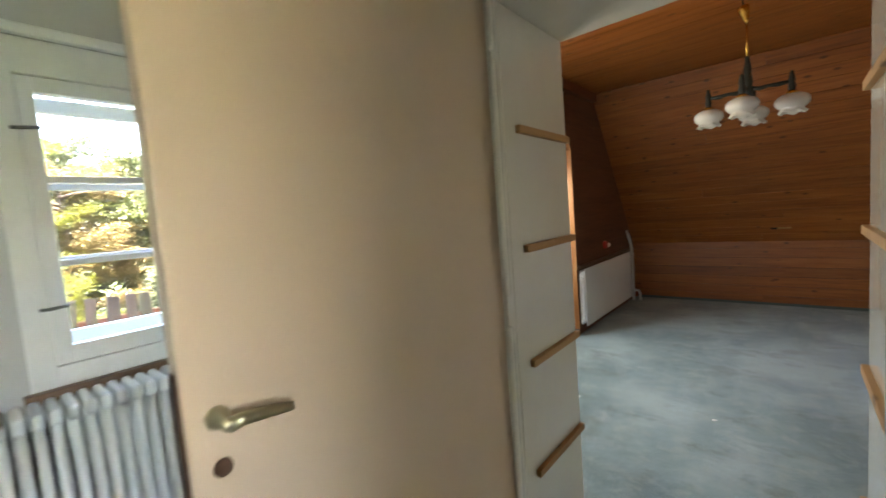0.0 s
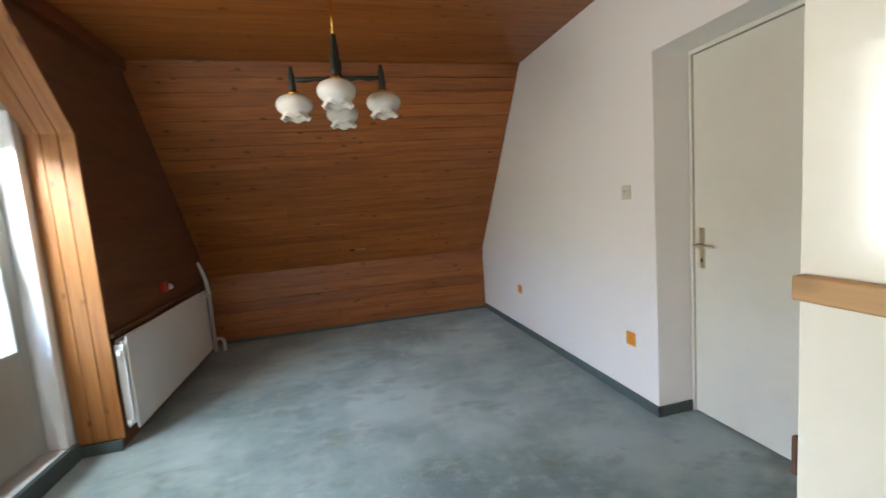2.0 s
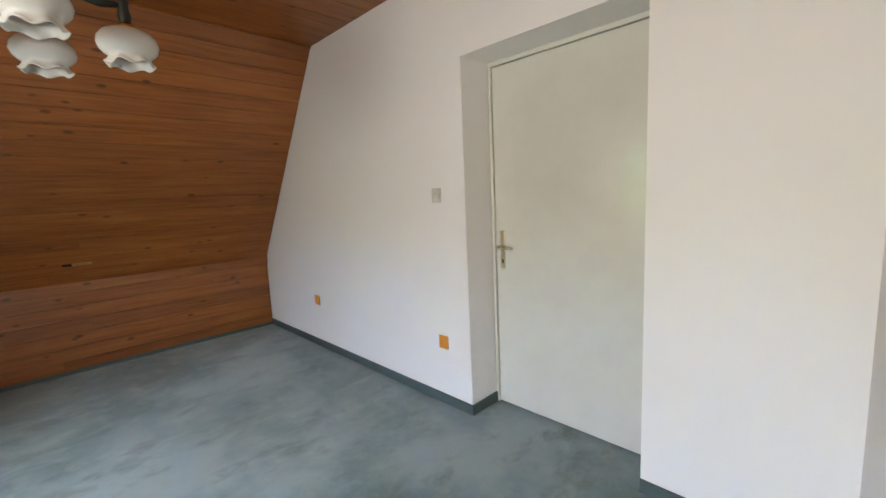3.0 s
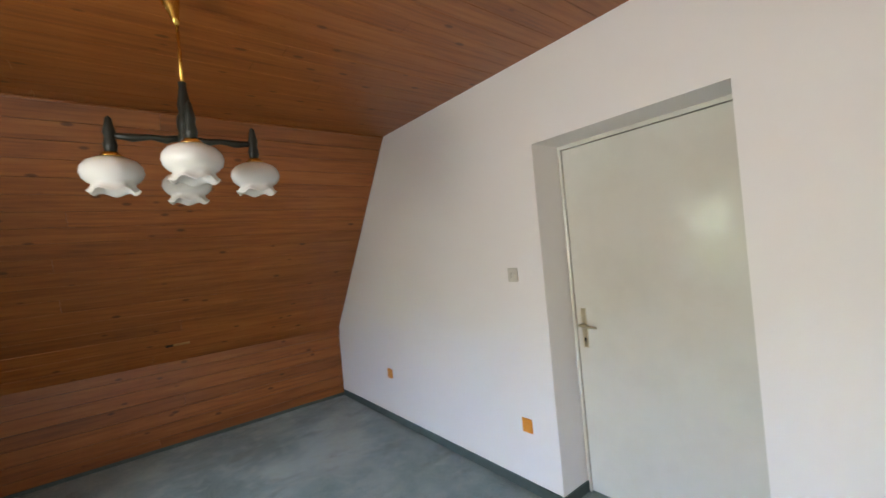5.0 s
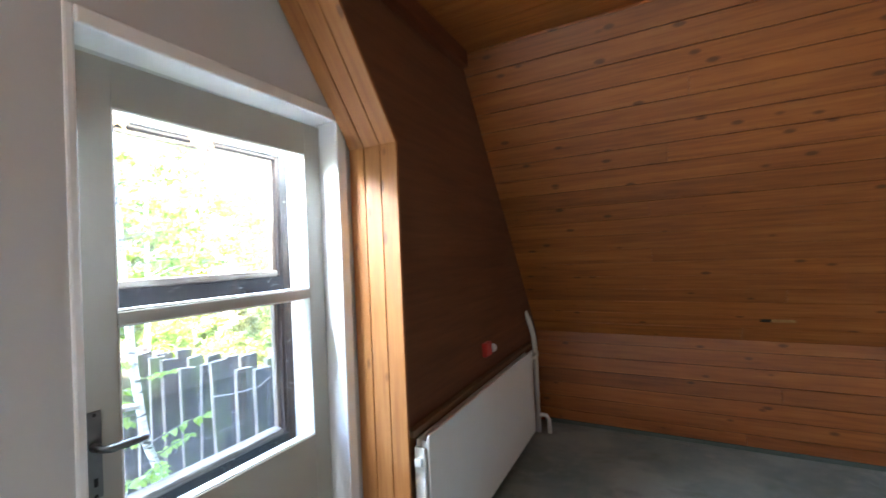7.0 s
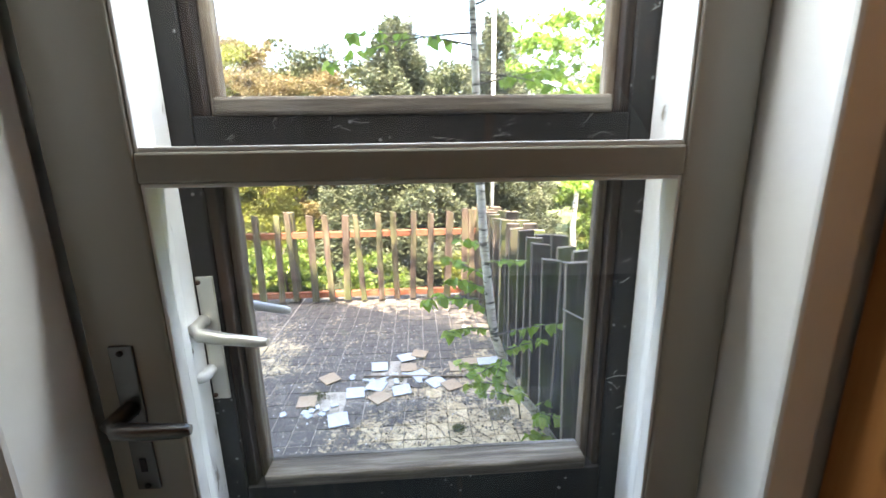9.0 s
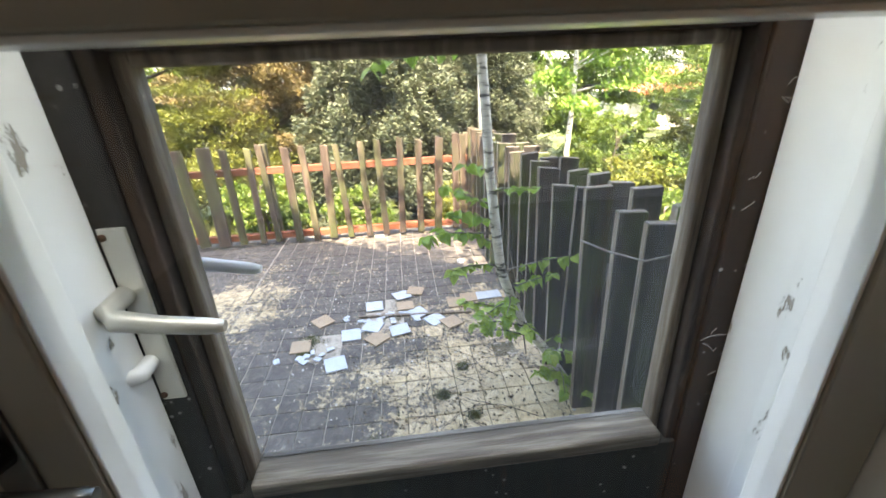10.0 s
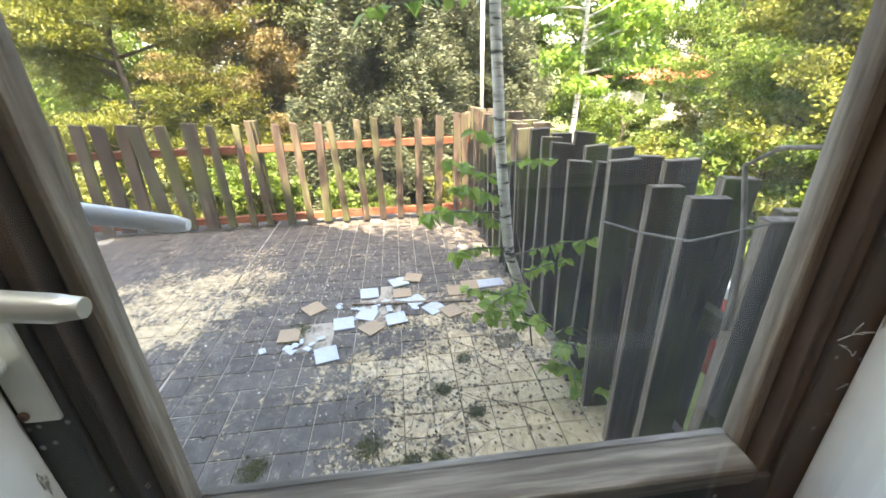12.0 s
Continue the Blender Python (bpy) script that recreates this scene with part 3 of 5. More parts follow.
# ---- the passage: an old cupboard without its shelves ----
def passage():
    t = thing("wall_cupboard", "cream-painted walk-through cupboard frame with empty shelf battens", "cupboard", (-0.73, 3.555, 0))
    part("side_panel", boxes((-0.38, -0.36, -0.205, 0.205, 0, 1.90), bevel=0.002), CREAM, t)
    part("side_panel", boxes((0.395, 0.418, -0.155, 0.235, 0, 1.90), bevel=0.002), CREAM, t)
    part("top_panel", boxes((-0.36, 0.405, -0.205, 0.205, 1.885, 1.9)), CREAM, t, "pale grey-green top panel")
    for s in (-1, 1):
        for i, z in enumerate((0.495, 0.847, 1.200, 1.548)):
            b = part("batten", boxes((-0.008, 0.008, -0.175, 0.175, -0.0115, 0.0115), bevel=0.002), BATTEN, t, "bare pine shelf batten")
            b.matrix_basis = pose(0.387 if s > 0 else -0.352, (0.048 if s > 0 else 0.03) + 0.004 * ((i * 7) % 3), z, 0.5 * ((i % 3) - 1))
    # front frame towards the hall
    part("frame_post", boxes((-0.43, -0.36, -0.245, -0.206, 0, 1.98), bevel=0.004), CREAM, t)
    part("frame_post", boxes((0.375, 0.447, -0.245, -0.157, 0, 1.98), bevel=0.004), CREAM, t)
    for z0, z1 in ((0.02, 0.995), (1.08, 1.72), (1.74, 1.97)):
        part("stop", boxes((-0.362, -0.343, -0.268, -0.2465, z0, z1), bevel=0.008), CREAM, t, "pale rounded strip in the door rebate")
    part("stop", boxes((0.367, 0.391, -0.268, -0.2455, 0, 1.97), bevel=0.009), CREAM, t)
    part("frame_head", boxes((-0.43, 0.457, -0.2475, -0.207, 1.9, 1.982), bevel=0.004), CREAM, t)
    part("latch", boxes((0.396, 0.404, 0.2355, 0.241, 1.010, 1.050), bevel=0.0015), RUST, t, "rusty iron latch")
    part("lower_latch", boxes((0.398, 0.405, 0.2355, 0.240, 0.950, 0.975), bevel=0.001), RUST, t, "rusty iron catch")
    for z in (0.90, 1.01):
        part("strike_plate", boxes((0.3735, 0.3765, -0.222, -0.210, z, z + 0.045)), RUST, t, "worn dark strike plate")


passage()


def hall_door():
    t = thing("door_hall", "open cream-painted flush door with a worn brass handle", "door", (-1.125, 3.31, 0.01))
    part("leaf", boxes((-0.02, 0.02, -0.804, 0.0, 0, 1.96), bevel=0.004), CREAM_WARM_LIT, t)
    h = part("door_handle", lathe([(0.0, 0), (0.017, 0), (0.017, 0.006), (0.009, 0.01), (0.009, 0.045)], 14, pose(0.02, -0.764, 1.047, 0, 90, 0)), BRASS_PALE, t, "polished pale brass lever handle")
    part("lever", tube([(0.062, -0.764, 1.047), (0.064, -0.746, 1.049), (0.064, -0.706, 1.044), (0.062, -0.672, 1.036)], [0.011, 0.010, 0.009, 0.007]), BRASS_PALE, h)
    k = part("keyhole_plate", lathe([(0.0, 0), (0.014, 0), (0.013, 0.004), (0.0, 0.005)], 14, pose(0.0195, -0.764, 0.972, 0, 90, 0)), RUST, t, "dark keyhole plate")
    part("lock_front", boxes((-0.011, 0.011, -0.807, -0.8035, 0.90, 1.12)), RUST, t, "dark lock front in the door edge")
    for z in (0.25, 0.95, 1.65):
        part("hinge", lathe([(0.009, 0), (0.009, 0.16)], 10, pose(0.012, 0.012, z)), CREAM, t, "painted pin hinge")


hall_door()


def column_radiator():
    t = thing("column_radiator", "white-painted cast-iron column radiator under the window", "radiator", (-2.245, 2.10, 0.0))
    n, pitch = 24, 0.040
    for i in range(n):
        bm = bmesh.new()
        for dx in (-0.06, 0.0, 0.06):
            tube([(dx, i * pitch, 0.13), (dx, i * pitch, 0.78)], 0.0145, 10, bm)
        box(bm, -0.083, 0.083, i * pitch - 0.0165, i * pitch + 0.0165, 0.775, 0.83, bevel=0.015)
        box(bm, -0.083, 0.083, i * pitch - 0.0165, i * pitch + 0.0165, 0.08, 0.135, bevel=0.015)
        part("section", bm, RADIATOR, t)
    for y in (0.0, (n - 1) * pitch):
        part("foot", boxes((-0.06, 0.06, y - 0.015, y + 0.015, 0, 0.09), bevel=0.01), RADIATOR, t)


column_radiator()


def hall_window():
    w = tagged(new("window_1"), "white painted casement window with three panes", "window", kind="structure")
    w.matrix_basis = pose(-2.40, 2.425, 0.84)
    W, H = 0.70, 1.15
    part("window_frame", boxes((-0.10, 0.05, 0, 0.07, 0, H), (-0.10, 0.05, W - 0.05, W, 0, H), (-0.10, 0.05, 0.07, W - 0.05, H - 0.115, H), (-0.10, 0.05, 0.07, W - 0.05, 0, 0.073), bevel=0.004), WHITE, w)
    part("window_sill", boxes((0.045, 0.085, -0.02, W + 0.02, -0.03, 0.006), bevel=0.004), LEDGE, w, "brown wooden edge of the sill")
    for k, (x, ins) in enumerate(((0.02, 0.0), (-0.16, 0.02))):
        a, b, c, d = 0.072 + ins, W - 0.052 - ins, 0.075 + ins, H - 0.118 - ins
        sash = part("sash", boxes((x - 0.02, x + 0.02, a, a + 0.045, c, d), (x - 0.02, x + 0.02, b - 0.045, b, c, d), (x - 0.02, x + 0.02, a + 0.045, b - 0.045, c, c + 0.06), (x - 0.02, x + 0.02, a + 0.045, b - 0.045, d - 0.05, d), bevel=0.003), WHITE, w)
        hh = (d - c - 0.11) / 3
        for i in (1, 2):
            part("glazing_bar", boxes((x - 0.014, x + 0.014, a + 0.045, b - 0.045, c + 0.06 + i * hh - 0.011, c + 0.06 + i * hh + 0.011), bevel=0.003), WHITE, sash)
        for i in range(3):
            g = part("pane", boxes((x - 0.002, x + 0.002, a + 0.045, b - 0.045, c + 0.06 + i * hh + 0.011, c + 0.06 + (i + 1) * hh - 0.011)), GLASS, sash)
            g.visible_shadow = False
    part("window_head", boxes((0.052, 0.085, -0.30, W + 0.25, H + 0.0, H + 0.035), bevel=0.008), WHITE, w, "white moulding above the window")
    for z in (0.27, 0.86):
        part("window_latch", tube([(0.05, 0.05, z), (0.062, 0.07, z), (0.062, 0.12, z + 0.004)], 0.006), STEEL, w, "small metal window latch")


hall_window()


# No such window is known here; it is added as the fill lamp's opening.
def added_window():
    w = tagged(new("window_unseen"), "unseen white window added to hold a fill lamp", "window", kind="structure")
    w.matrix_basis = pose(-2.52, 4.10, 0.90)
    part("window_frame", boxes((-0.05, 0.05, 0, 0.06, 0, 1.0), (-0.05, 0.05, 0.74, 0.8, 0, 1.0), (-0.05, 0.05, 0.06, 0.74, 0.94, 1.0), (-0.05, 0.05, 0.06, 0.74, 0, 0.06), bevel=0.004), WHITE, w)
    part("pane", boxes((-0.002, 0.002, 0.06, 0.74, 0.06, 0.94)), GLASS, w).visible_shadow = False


added_window()


# ---- the attic room ----
def room_door():
    t = thing("door_room", "closed cream-painted flush door in a deep recess", "door", (1.168, 4.49, 0.008))
    part("leaf", boxes((0.0, 0.04, 0.0, 0.868, 0, 1.985), bevel=0.003), CREAM, t)
    part("frame_side", boxes((-0.012, 0.05, 0.871, 0.889, -0.008, 2.012), bevel=0.003), CREAM, t)
    part("frame_side", boxes((-0.012, 0.05, -0.039, -0.003, -0.008, 2.012), bevel=0.003), CREAM, t)
    part("frame_head", boxes((-0.014, 0.05, -0.002, 0.87, 1.988, 2.012), bevel=0.003), CREAM, t)
    p = part("handle_plate", boxes((-0.004, 0.001, 0.804, 0.836, 0.842, 1.066), bevel=0.0015), BRASS_PALE, t, "pale worn metal handle plate")
    part("lever", tube([(-0.002, 0.826, 0.972), (-0.045, 0.826, 0.972), (-0.052, 0.80, 0.973), (-0.052, 0.75, 0.970), (-0.048, 0.72, 0.968)], [0.010, 0.009, 0.010, 0.008, 0.006]), BRASS_PALE, p)
    part("keyhole", boxes((-0.0055, -0.003, 0.815, 0.825, 0.875, 0.897)), BLACK, p)


room_door()


def wall_switch(name, label, cat, at, colour, kind, turn=0):
    t = thing(name, label, cat, at, "fittings on the east wall")
    t.matrix_basis = pose(*at, 0, 0, turn)
    part("plate", boxes((-0.010, 0, -0.0375, 0.0375, -0.042, 0.042), bevel=0.004), colour, t)
    if kind == "switch":
        for dy in (-0.016, 0.016):
            part("rocker", boxes((-0.017, -0.009, dy - 0.011, dy + 0.011, -0.020, 0.014), bevel=0.003), colour, t)
    else:
        part("socket_insert", lathe([(0.021, 0.0), (0.021, 0.003), (0.018, 0.004), (0.017, -0.004), (0.0, -0.005)], 18, pose(-0.0095, 0, 0, 0, -90, 0)), colour, t)
        for dy in (-0.008, 0.008):
            part("hole", boxes((-0.0075, -0.0045, dy - 0.0025, dy + 0.0025, -0.0025, 0.0025)), BLACK, t)


wall_switch("light_switch", "ivory double light switch on the white wall", "switch", (XE, 5.602, 1.296), SWITCH, "switch")
wall_switch("wall_socket", "bright orange wall socket above the carpet strip", "socket", (XE, 5.597, 0.40), ORANGE, "socket")
wall_switch("wall_socket", "bright orange wall socket near the board wall", "socket", (XE, 7.18, 0.425), ORANGE, "socket")


def panel_radiator():
    t = thing("panel_radiator", "white flat panel radiator on the dark wall", "radiator", (-2.045, 6.275, 0.0))
    L = 1.53
    part("front_panel", boxes((-0.012, 0.0, 0.02, L, 0.09, 0.675), bevel=0.004), RADIATOR, t)
    part("back_panel", boxes((-0.062, -0.05, 0.02, L, 0.10, 0.655), bevel=0.004), RADIATOR, t)
    part("side_cover", boxes((-0.06, -0.013, 0.0, 0.016, 0.13, 0.63), bevel=0.004), RADIATOR, t)
    for z in (0.56, 0.13):
        part("side_lug", boxes((-0.05, -0.02, -0.02, 0.0, z, z + 0.035), bevel=0.006), RADIATOR, t)
    for i in range(24):
        part("fin", boxes((-0.049, -0.013, 0.04 + i * 0.0625, 0.046 + i * 0.0625, 0.12, 0.64)), RADIATOR, t)
    for y in (0.25, 1.25):
        part("bracket", boxes((-0.086, -0.063, y, y + 0.03, 0.2, 0.6)), RADIATOR, t)
    v = part("valve", lathe([(0.0, 0), (0.014, 0), (0.017, 0.03), (0.013, 0.05), (0.0, 0.05)], 12, pose(-0.03, L + 0.005, 0.60, -90, 0, 0)), WHITE_PLASTIC, t, "white radiator valve")


panel_radiator()
led = structure("radiator_ledge", boxes((XB - 0.003, XB + 0.028, 6.26, 7.95, 0.672, 0.70), bevel=0.004), LEDGE, "narrow brown wooden ledge above the radiator", "trim")


def heating_pipes():
    t = thing("heating_pipe", "white-painted heating pipes in the room corner", "pipe", (-2.08, 8.0, 0))
    part("riser", tube([(0, 0, 0), (0, 0, 0.62), (-0.008, -0.005, 0.74), (-0.03, -0.03, 0.86), (-0.05, -0.06, 0.93)], 0.018, 10), RADIATOR, t)
    part("bend", tube([(0.0, 0.0, 0.115), (0.03, 0.0, 0.135), (0.06, 0.01, 0.13), (0.08, 0.01, 0.10), (0.082, 0.01, 0.0)], 0.016, 10), RADIATOR, t)
    part("feed", tube([(0.0, -0.01, 0.60), (0.02, -0.1, 0.60), (0.015, -0.2, 0.60)], 0.011, 8), RADIATOR, t)
    part("collar", lathe([(0.024, 0), (0.024, 0.03)], 12, pose(0, 0, 0.585)), RADIATOR, t)


heating_pipes()
t = thing("wall_outlet", "red outlet box with a white cap on the dark wall", "outlet", (XB - 0.006, 7.10, 0.835))
part("box", boxes((0, 0.03, -0.04, 0.045, -0.04, 0.04), bevel=0.006), RED, t)
part("cap", lathe([(0.0, 0.0), (0.026, 0.0), (0.024, 0.03), (0.015, 0.04), (0, 0.04)], 16, pose(0.0, 0.085, -0.01, 0, 90, 0)), WHITE_PLASTIC, t, "round white cap")

# torn hole in the slope with a bit of pale batten showing
hp = Matrix.Translation((-0.58, YN - 0.115, ZK + 0.155)) @ pose(0, 0, 0, 90 - SANG, 0, 0)
t = thing("wall_damage", "small splintered hole in the board slope", "hole")
t.matrix_basis = hp
part("gap", boxes((-0.075, -0.012, -0.016, -0.010, -0.014, 0.010), bevel=0.002), BLACK, t)
part("splinter", boxes((-0.02, 0.10, -0.020, -0.009, -0.010, 0.012), bevel=0.004), BATTEN, t, "pale bare splinter")


def chandelier():
    t = thing("chandelier", "four-armed ceiling lamp with white tulip glass shades", "lamp", (-0.682, 5.565, 1.815))
    Z = 1.815
    # Canopy is tilted and lowered to fit the camera's view; a hook bridges the gap.
    part("canopy", lathe([(0.0, 0.0), (0.008, 0.0), (0.012, 0.02), (0.022, 0.055), (0.030, 0.085), (0.031, 0.105), (0.0, 0.107)], 18, Matrix.Translation((0, 0, 2.335 - Z)) @ pose(0, 0, 0, -4, -9, 0)), BRASS, t, "yellow brass ceiling canopy, set askew to fit the view")
    part("hook", tube([(-0.016, 0.006, 2.44 - Z), (-0.017, 0.007, 2.492 - Z)], 0.005, 6), PATINA, t, "dark link added between canopy and ceiling")
    part("stem", tube([(0, 0, 2.345 - Z), (0, 0, 2.11 - Z)], 0.0055), BRASS, t, "thin brass rod")
    part("column", lathe([(0.0, 0.085), (0.012, 0.09), (0.024, 0.105), (0.030, 0.125), (0.022, 0.145), (0.027, 0.165), (0.024, 0.20), (0.018, 0.215), (0.021, 0.24), (0.017, 0.27), (0.012, 0.30), (0.013, 0.32), (0.0, 0.325)], 14), PATINA, t, "dark green turned column")
    glass_profile = [(0.018, 0.050), (0.044, 0.047), (0.067, 0.036), (0.080, 0.019), (0.083, 0.001), (0.077, -0.016), (0.066, -0.028), (0.056, -0.034), (0.055, -0.043), (0.060, -0.053), (0.066, -0.060)]
    inner = [(r - 0.003, z) for r, z in glass_profile[::-1]]

    def rim(k, a):
        k = k if k < 11 else 21 - k
        f = max(0.0, (k - 6) / 4.0)
        return (0.004 * f * math.cos(6 * a), 0.006 * f * math.cos(6 * a + 0.4))
    for k in range(4):
        a = radians(90 * k - 4)
        d = Vector((math.cos(a), math.sin(a), 0))
        arm = part("arm", tube([(0.02 * d.x, 0.02 * d.y, 0.128), (0.06 * d.x, 0.06 * d.y, 0.118), (0.10 * d.x, 0.10 * d.y, 0.124), (0.15 * d.x, 0.15 * d.y, 0.118), (0.205 * d.x, 0.205 * d.y, 0.122)], [0.009, 0.013, 0.009, 0.013, 0.008]), PATINA, t)
        e = pose(0.208 * d.x, 0.208 * d.y, 0)
        part("finial", lathe([(0.0, 0.062), (0.015, 0.066), (0.019, 0.09), (0.014, 0.115), (0.017, 0.13), (0.012, 0.155), (0.009, 0.175), (0.0, 0.185)], 12, e), PATINA, arm)
        part("gallery", lathe([(0.0, 0.050), (0.028, 0.046), (0.030, 0.056), (0.018, 0.068), (0.0, 0.070)], 14, e), BRASS, arm, "brass shade holder")
        part("shade", lathe(glass_profile + inner, 48, e, rim), OPAL, t, "white opal glass tulip shade")


chandelier()

# crumbs on the carpet
random.seed(21)
for x, y in ((-0.83, 5.05), (-1.75, 4.85), (0.62, 4.55), (-1.6, 4.95)):
    bm = bmesh.new()
    bmesh.ops.create_icosphere(bm, subdivisions=1, radius=0.011, matrix=pose(0, 0, 0.004) @ Matrix.Diagonal((1.3, 0.8, 0.4, 1)))
    c = part("plaster_crumb", bm, WALL, None)
    c.matrix_basis = pose(x, y, 0.0, 0, 0, random.uniform(0, 180))
    tagged(c, "small pale crumb lying on the carpet", "crumb", "crumbs on the carpet")


# ---- the balcony door: a white inner leaf and a dark outer leaf ----
def balcony_door():
    d = tagged(new("door_1"), "glazed double balcony door, white inside and dark weathered outside", "door", kind="structure")
    # casing and box lining
    part("casing", boxes((-2.46, XW + 0.006, 5.300, 5.322, 0.1, 2.0), (-2.46, XW + 0.012, 6.158, 6.212, 0.1, 2.0), (-2.46, XW + 0.012, 5.32, 6.158, 1.955, 2.0), bevel=0.006), WHITE, d)
    part("lining", boxes((-2.598, -2.502, 5.302, 5.398, 0.1, 1.95), (-2.598, -2.502, 6.122, 6.212, 0.1, 1.95), (-2.598, -2.502, 5.398, 6.122, 1.895, 1.95), (-2.598, -2.502, 5.398, 6.122, 0.1, 0.14), bevel=0.003), PEEL, d, "white jamb with peeling paint")
    # inner leaf
    x0, x1 = -2.49, -2.45
    a, b = 5.328, 6.150
    # The leaf takes the shade-darkened white; its pane reveals keep full white.
    inner = part("inner_leaf", boxes((x0, x1, a, 5.428, 0.12, 1.945), (x0, x1, 6.072, b, 0.12, 1.945), (x0, x1, 5.428, 6.072, 1.82, 1.945), (x0, x1, 5.428, 6.072, 1.247, 1.283), (x0, x1, 5.428, 6.072, 0.12, 0.709), bevel=0.003), LEAF_BACKLIT, d, "white painted inner leaf, darkened as if backlit")
    for z0, z1 in ((0.709, 1.247), (1.283, 1.82)):
        part("glazing_rim", boxes((-2.489, -2.453, 5.4285, 5.433, z0, z1), (-2.489, -2.453, 6.067, 6.0715, z0, z1), (-2.489, -2.453, 5.433, 6.067, z1 - 0.005, z1), (-2.489, -2.453, 5.433, 6.067, z0, z0 + 0.006), bevel=0.0015), WHITE, inner, "white painted reveal of the pane")
        g = part("pane", boxes((-2.474, -2.471, 5.4335, 6.0665, z0 + 0.0065, z1 - 0.0055)), GLASS, inner)
        g.visible_shadow = False
    inner.matrix_basis = pose(-2.453, 5.445, 0) @ pose(0, 0, 0, 0, 0, -1.65) @ pose(2.450, -5.440, 0)
    p = part("handle_plate", boxes((x1 - 0.001, x1 + 0.004, 5.355, 5.385, 0.832, 1.046), bevel=0.0015), STEEL, inner, "grey steel handle plate")
    part("lever", tube([(x1, 5.370, 0.958), (x1 + 0.04, 5.368, 0.959), (x1 + 0.05, 5.384, 0.959), (x1 + 0.051, 5.419, 0.957), (x1 + 0.048, 5.459, 0.955), (x1 + 0.046, 5.469, 0.955)], [0.012, 0.010, 0.011, 0.0105, 0.009, 0.006], 10), STEEL, p)
    part("keyhole", boxes((x1 + 0.003, x1 + 0.0055, 5.366, 5.374, 0.862, 0.882)), BLACK, p)
    for z in (0.839, 1.037):
        part("screw", lathe([(0.0, 0.002), (0.004, 0.002), (0.004, 0.0)], 8, pose(x1 + 0.004, 5.370, z, 0, 90, 0)), BLACK, p)
    # outer leaf
    x0, x1 = -2.655, -2.60
    outer = part("outer_leaf", boxes((x0, x1, 5.30, 5.430, 0.09, 1.96), (x0, x1, 6.088, 6.20, 0.09, 1.96), (x0, x1, 5.430, 6.088, 1.835, 1.96), (x0, x1, 5.430, 6.088, 1.262, 1.335), (x0, x1, 5.430, 6.088, 0.09, 0.688), bevel=0.003), OUTER_FRAME, d, "black weathered outer leaf")
    for z0, z1 in ((0.688, 1.262), (1.335, 1.835)):
        bead = part("glazing_bead", boxes((x0 + 0.004, x1 - 0.024, 5.447, 5.464, z0, z1 - 0.012), (x0 + 0.004, x1 - 0.024, 6.058, 6.073, z0, z1 - 0.012), (x0 + 0.004, x1 - 0.024, 5.464, 6.058, z1 - 0.026, z1 - 0.012), bevel=0.004), BEAD, outer, "bare weathered glazing bead")
        part("rebate_strip", boxes((x0 + 0.004, x1 - 0.005, 5.430, 5.447, z0, z1), (x0 + 0.004, x1 - 0.005, 6.073, 6.088, z0, z1), (x0 + 0.004, x1 - 0.005, 5.447, 6.073, z1 - 0.012, z1), bevel=0.003), REBATE, outer, "worn brown strip round the pane")
        part("bottom_bead", boxes((x0 + 0.004, x1 + 0.006, 5.464, 6.058, z0, z0 + 0.026), bevel=0.005), SILL_WOOD, outer, "grey cracked bottom bead")
        g = part("pane", boxes((-2.641, -2.638, 5.464, 6.058, z0 + 0.026, z1 - 0.026)), DIRTY, outer)
        g.visible_shadow = False
    p = part("handle_plate", boxes((x1 - 0.001, x1 + 0.004, 5.400, 5.4265, 0.875, 1.092), bevel=0.0015), ALU, outer, "pale aluminium handle plate")
    part("lever", tube([(x1, 5.404, 1.018), (x1 + 0.038, 5.404, 1.016), (x1 + 0.050, 5.42, 1.013), (x1 + 0.052, 5.46, 1.006), (x1 + 0.052, 5.505, 0.999), (x1 + 0.052, 5.519, 0.998)], [0.011, 0.010, 0.011, 0.0095, 0.0085, 0.006], 10), ALU, p)
    q = part("outside_plate", boxes((x0 - 0.004, x0 + 0.001, 5.392, 5.420, 0.90, 1.10), bevel=0.0015), ALU, outer, "aluminium plate on the weather side")
    part("lever", tube([(x0, 5.404, 1.015), (x0 - 0.028, 5.404, 1.014), (x0 - 0.034, 5.42, 1.012), (x0 - 0.034, 5.46, 1.004), (x0 - 0.034, 5.502, 0.995), (x0 - 0.034, 5.512, 0.994)], [0.010, 0.010, 0.010, 0.0085, 0.008, 0.005], 10), WHITE_PLASTIC, q, "pale outside lever handle")
    part("latch_lever", tube([(x1, 5.404, 0.932), (x1 + 0.028, 5.404, 0.931), (x1 + 0.034, 5.39, 0.931), (x1 + 0.034, 5.345, 0.930)], [0.009, 0.010, 0.010, 0.009], 10), WHITE_PLASTIC, p, "white second lever")
    for z in (0.883, 1.083):
        part("screw", lathe([(0.0, 0.002), (0.004, 0.002), (0.004, 0.0)], 8, pose(x1 + 0.004, 5.404, z, 0, 90, 0)), RUST, p)
    rnd = random.Random(66)
    for k in range(26):
        y, z = (rnd.uniform(5.44, 6.08), rnd.uniform(1.272, 1.33)) if k < 16 else (rnd.uniform(6.10, 6.118), rnd.uniform(0.7, 1.7))
        pts = [(x1 + 0.0015 + rnd.uniform(0, 0.004), y, z)]
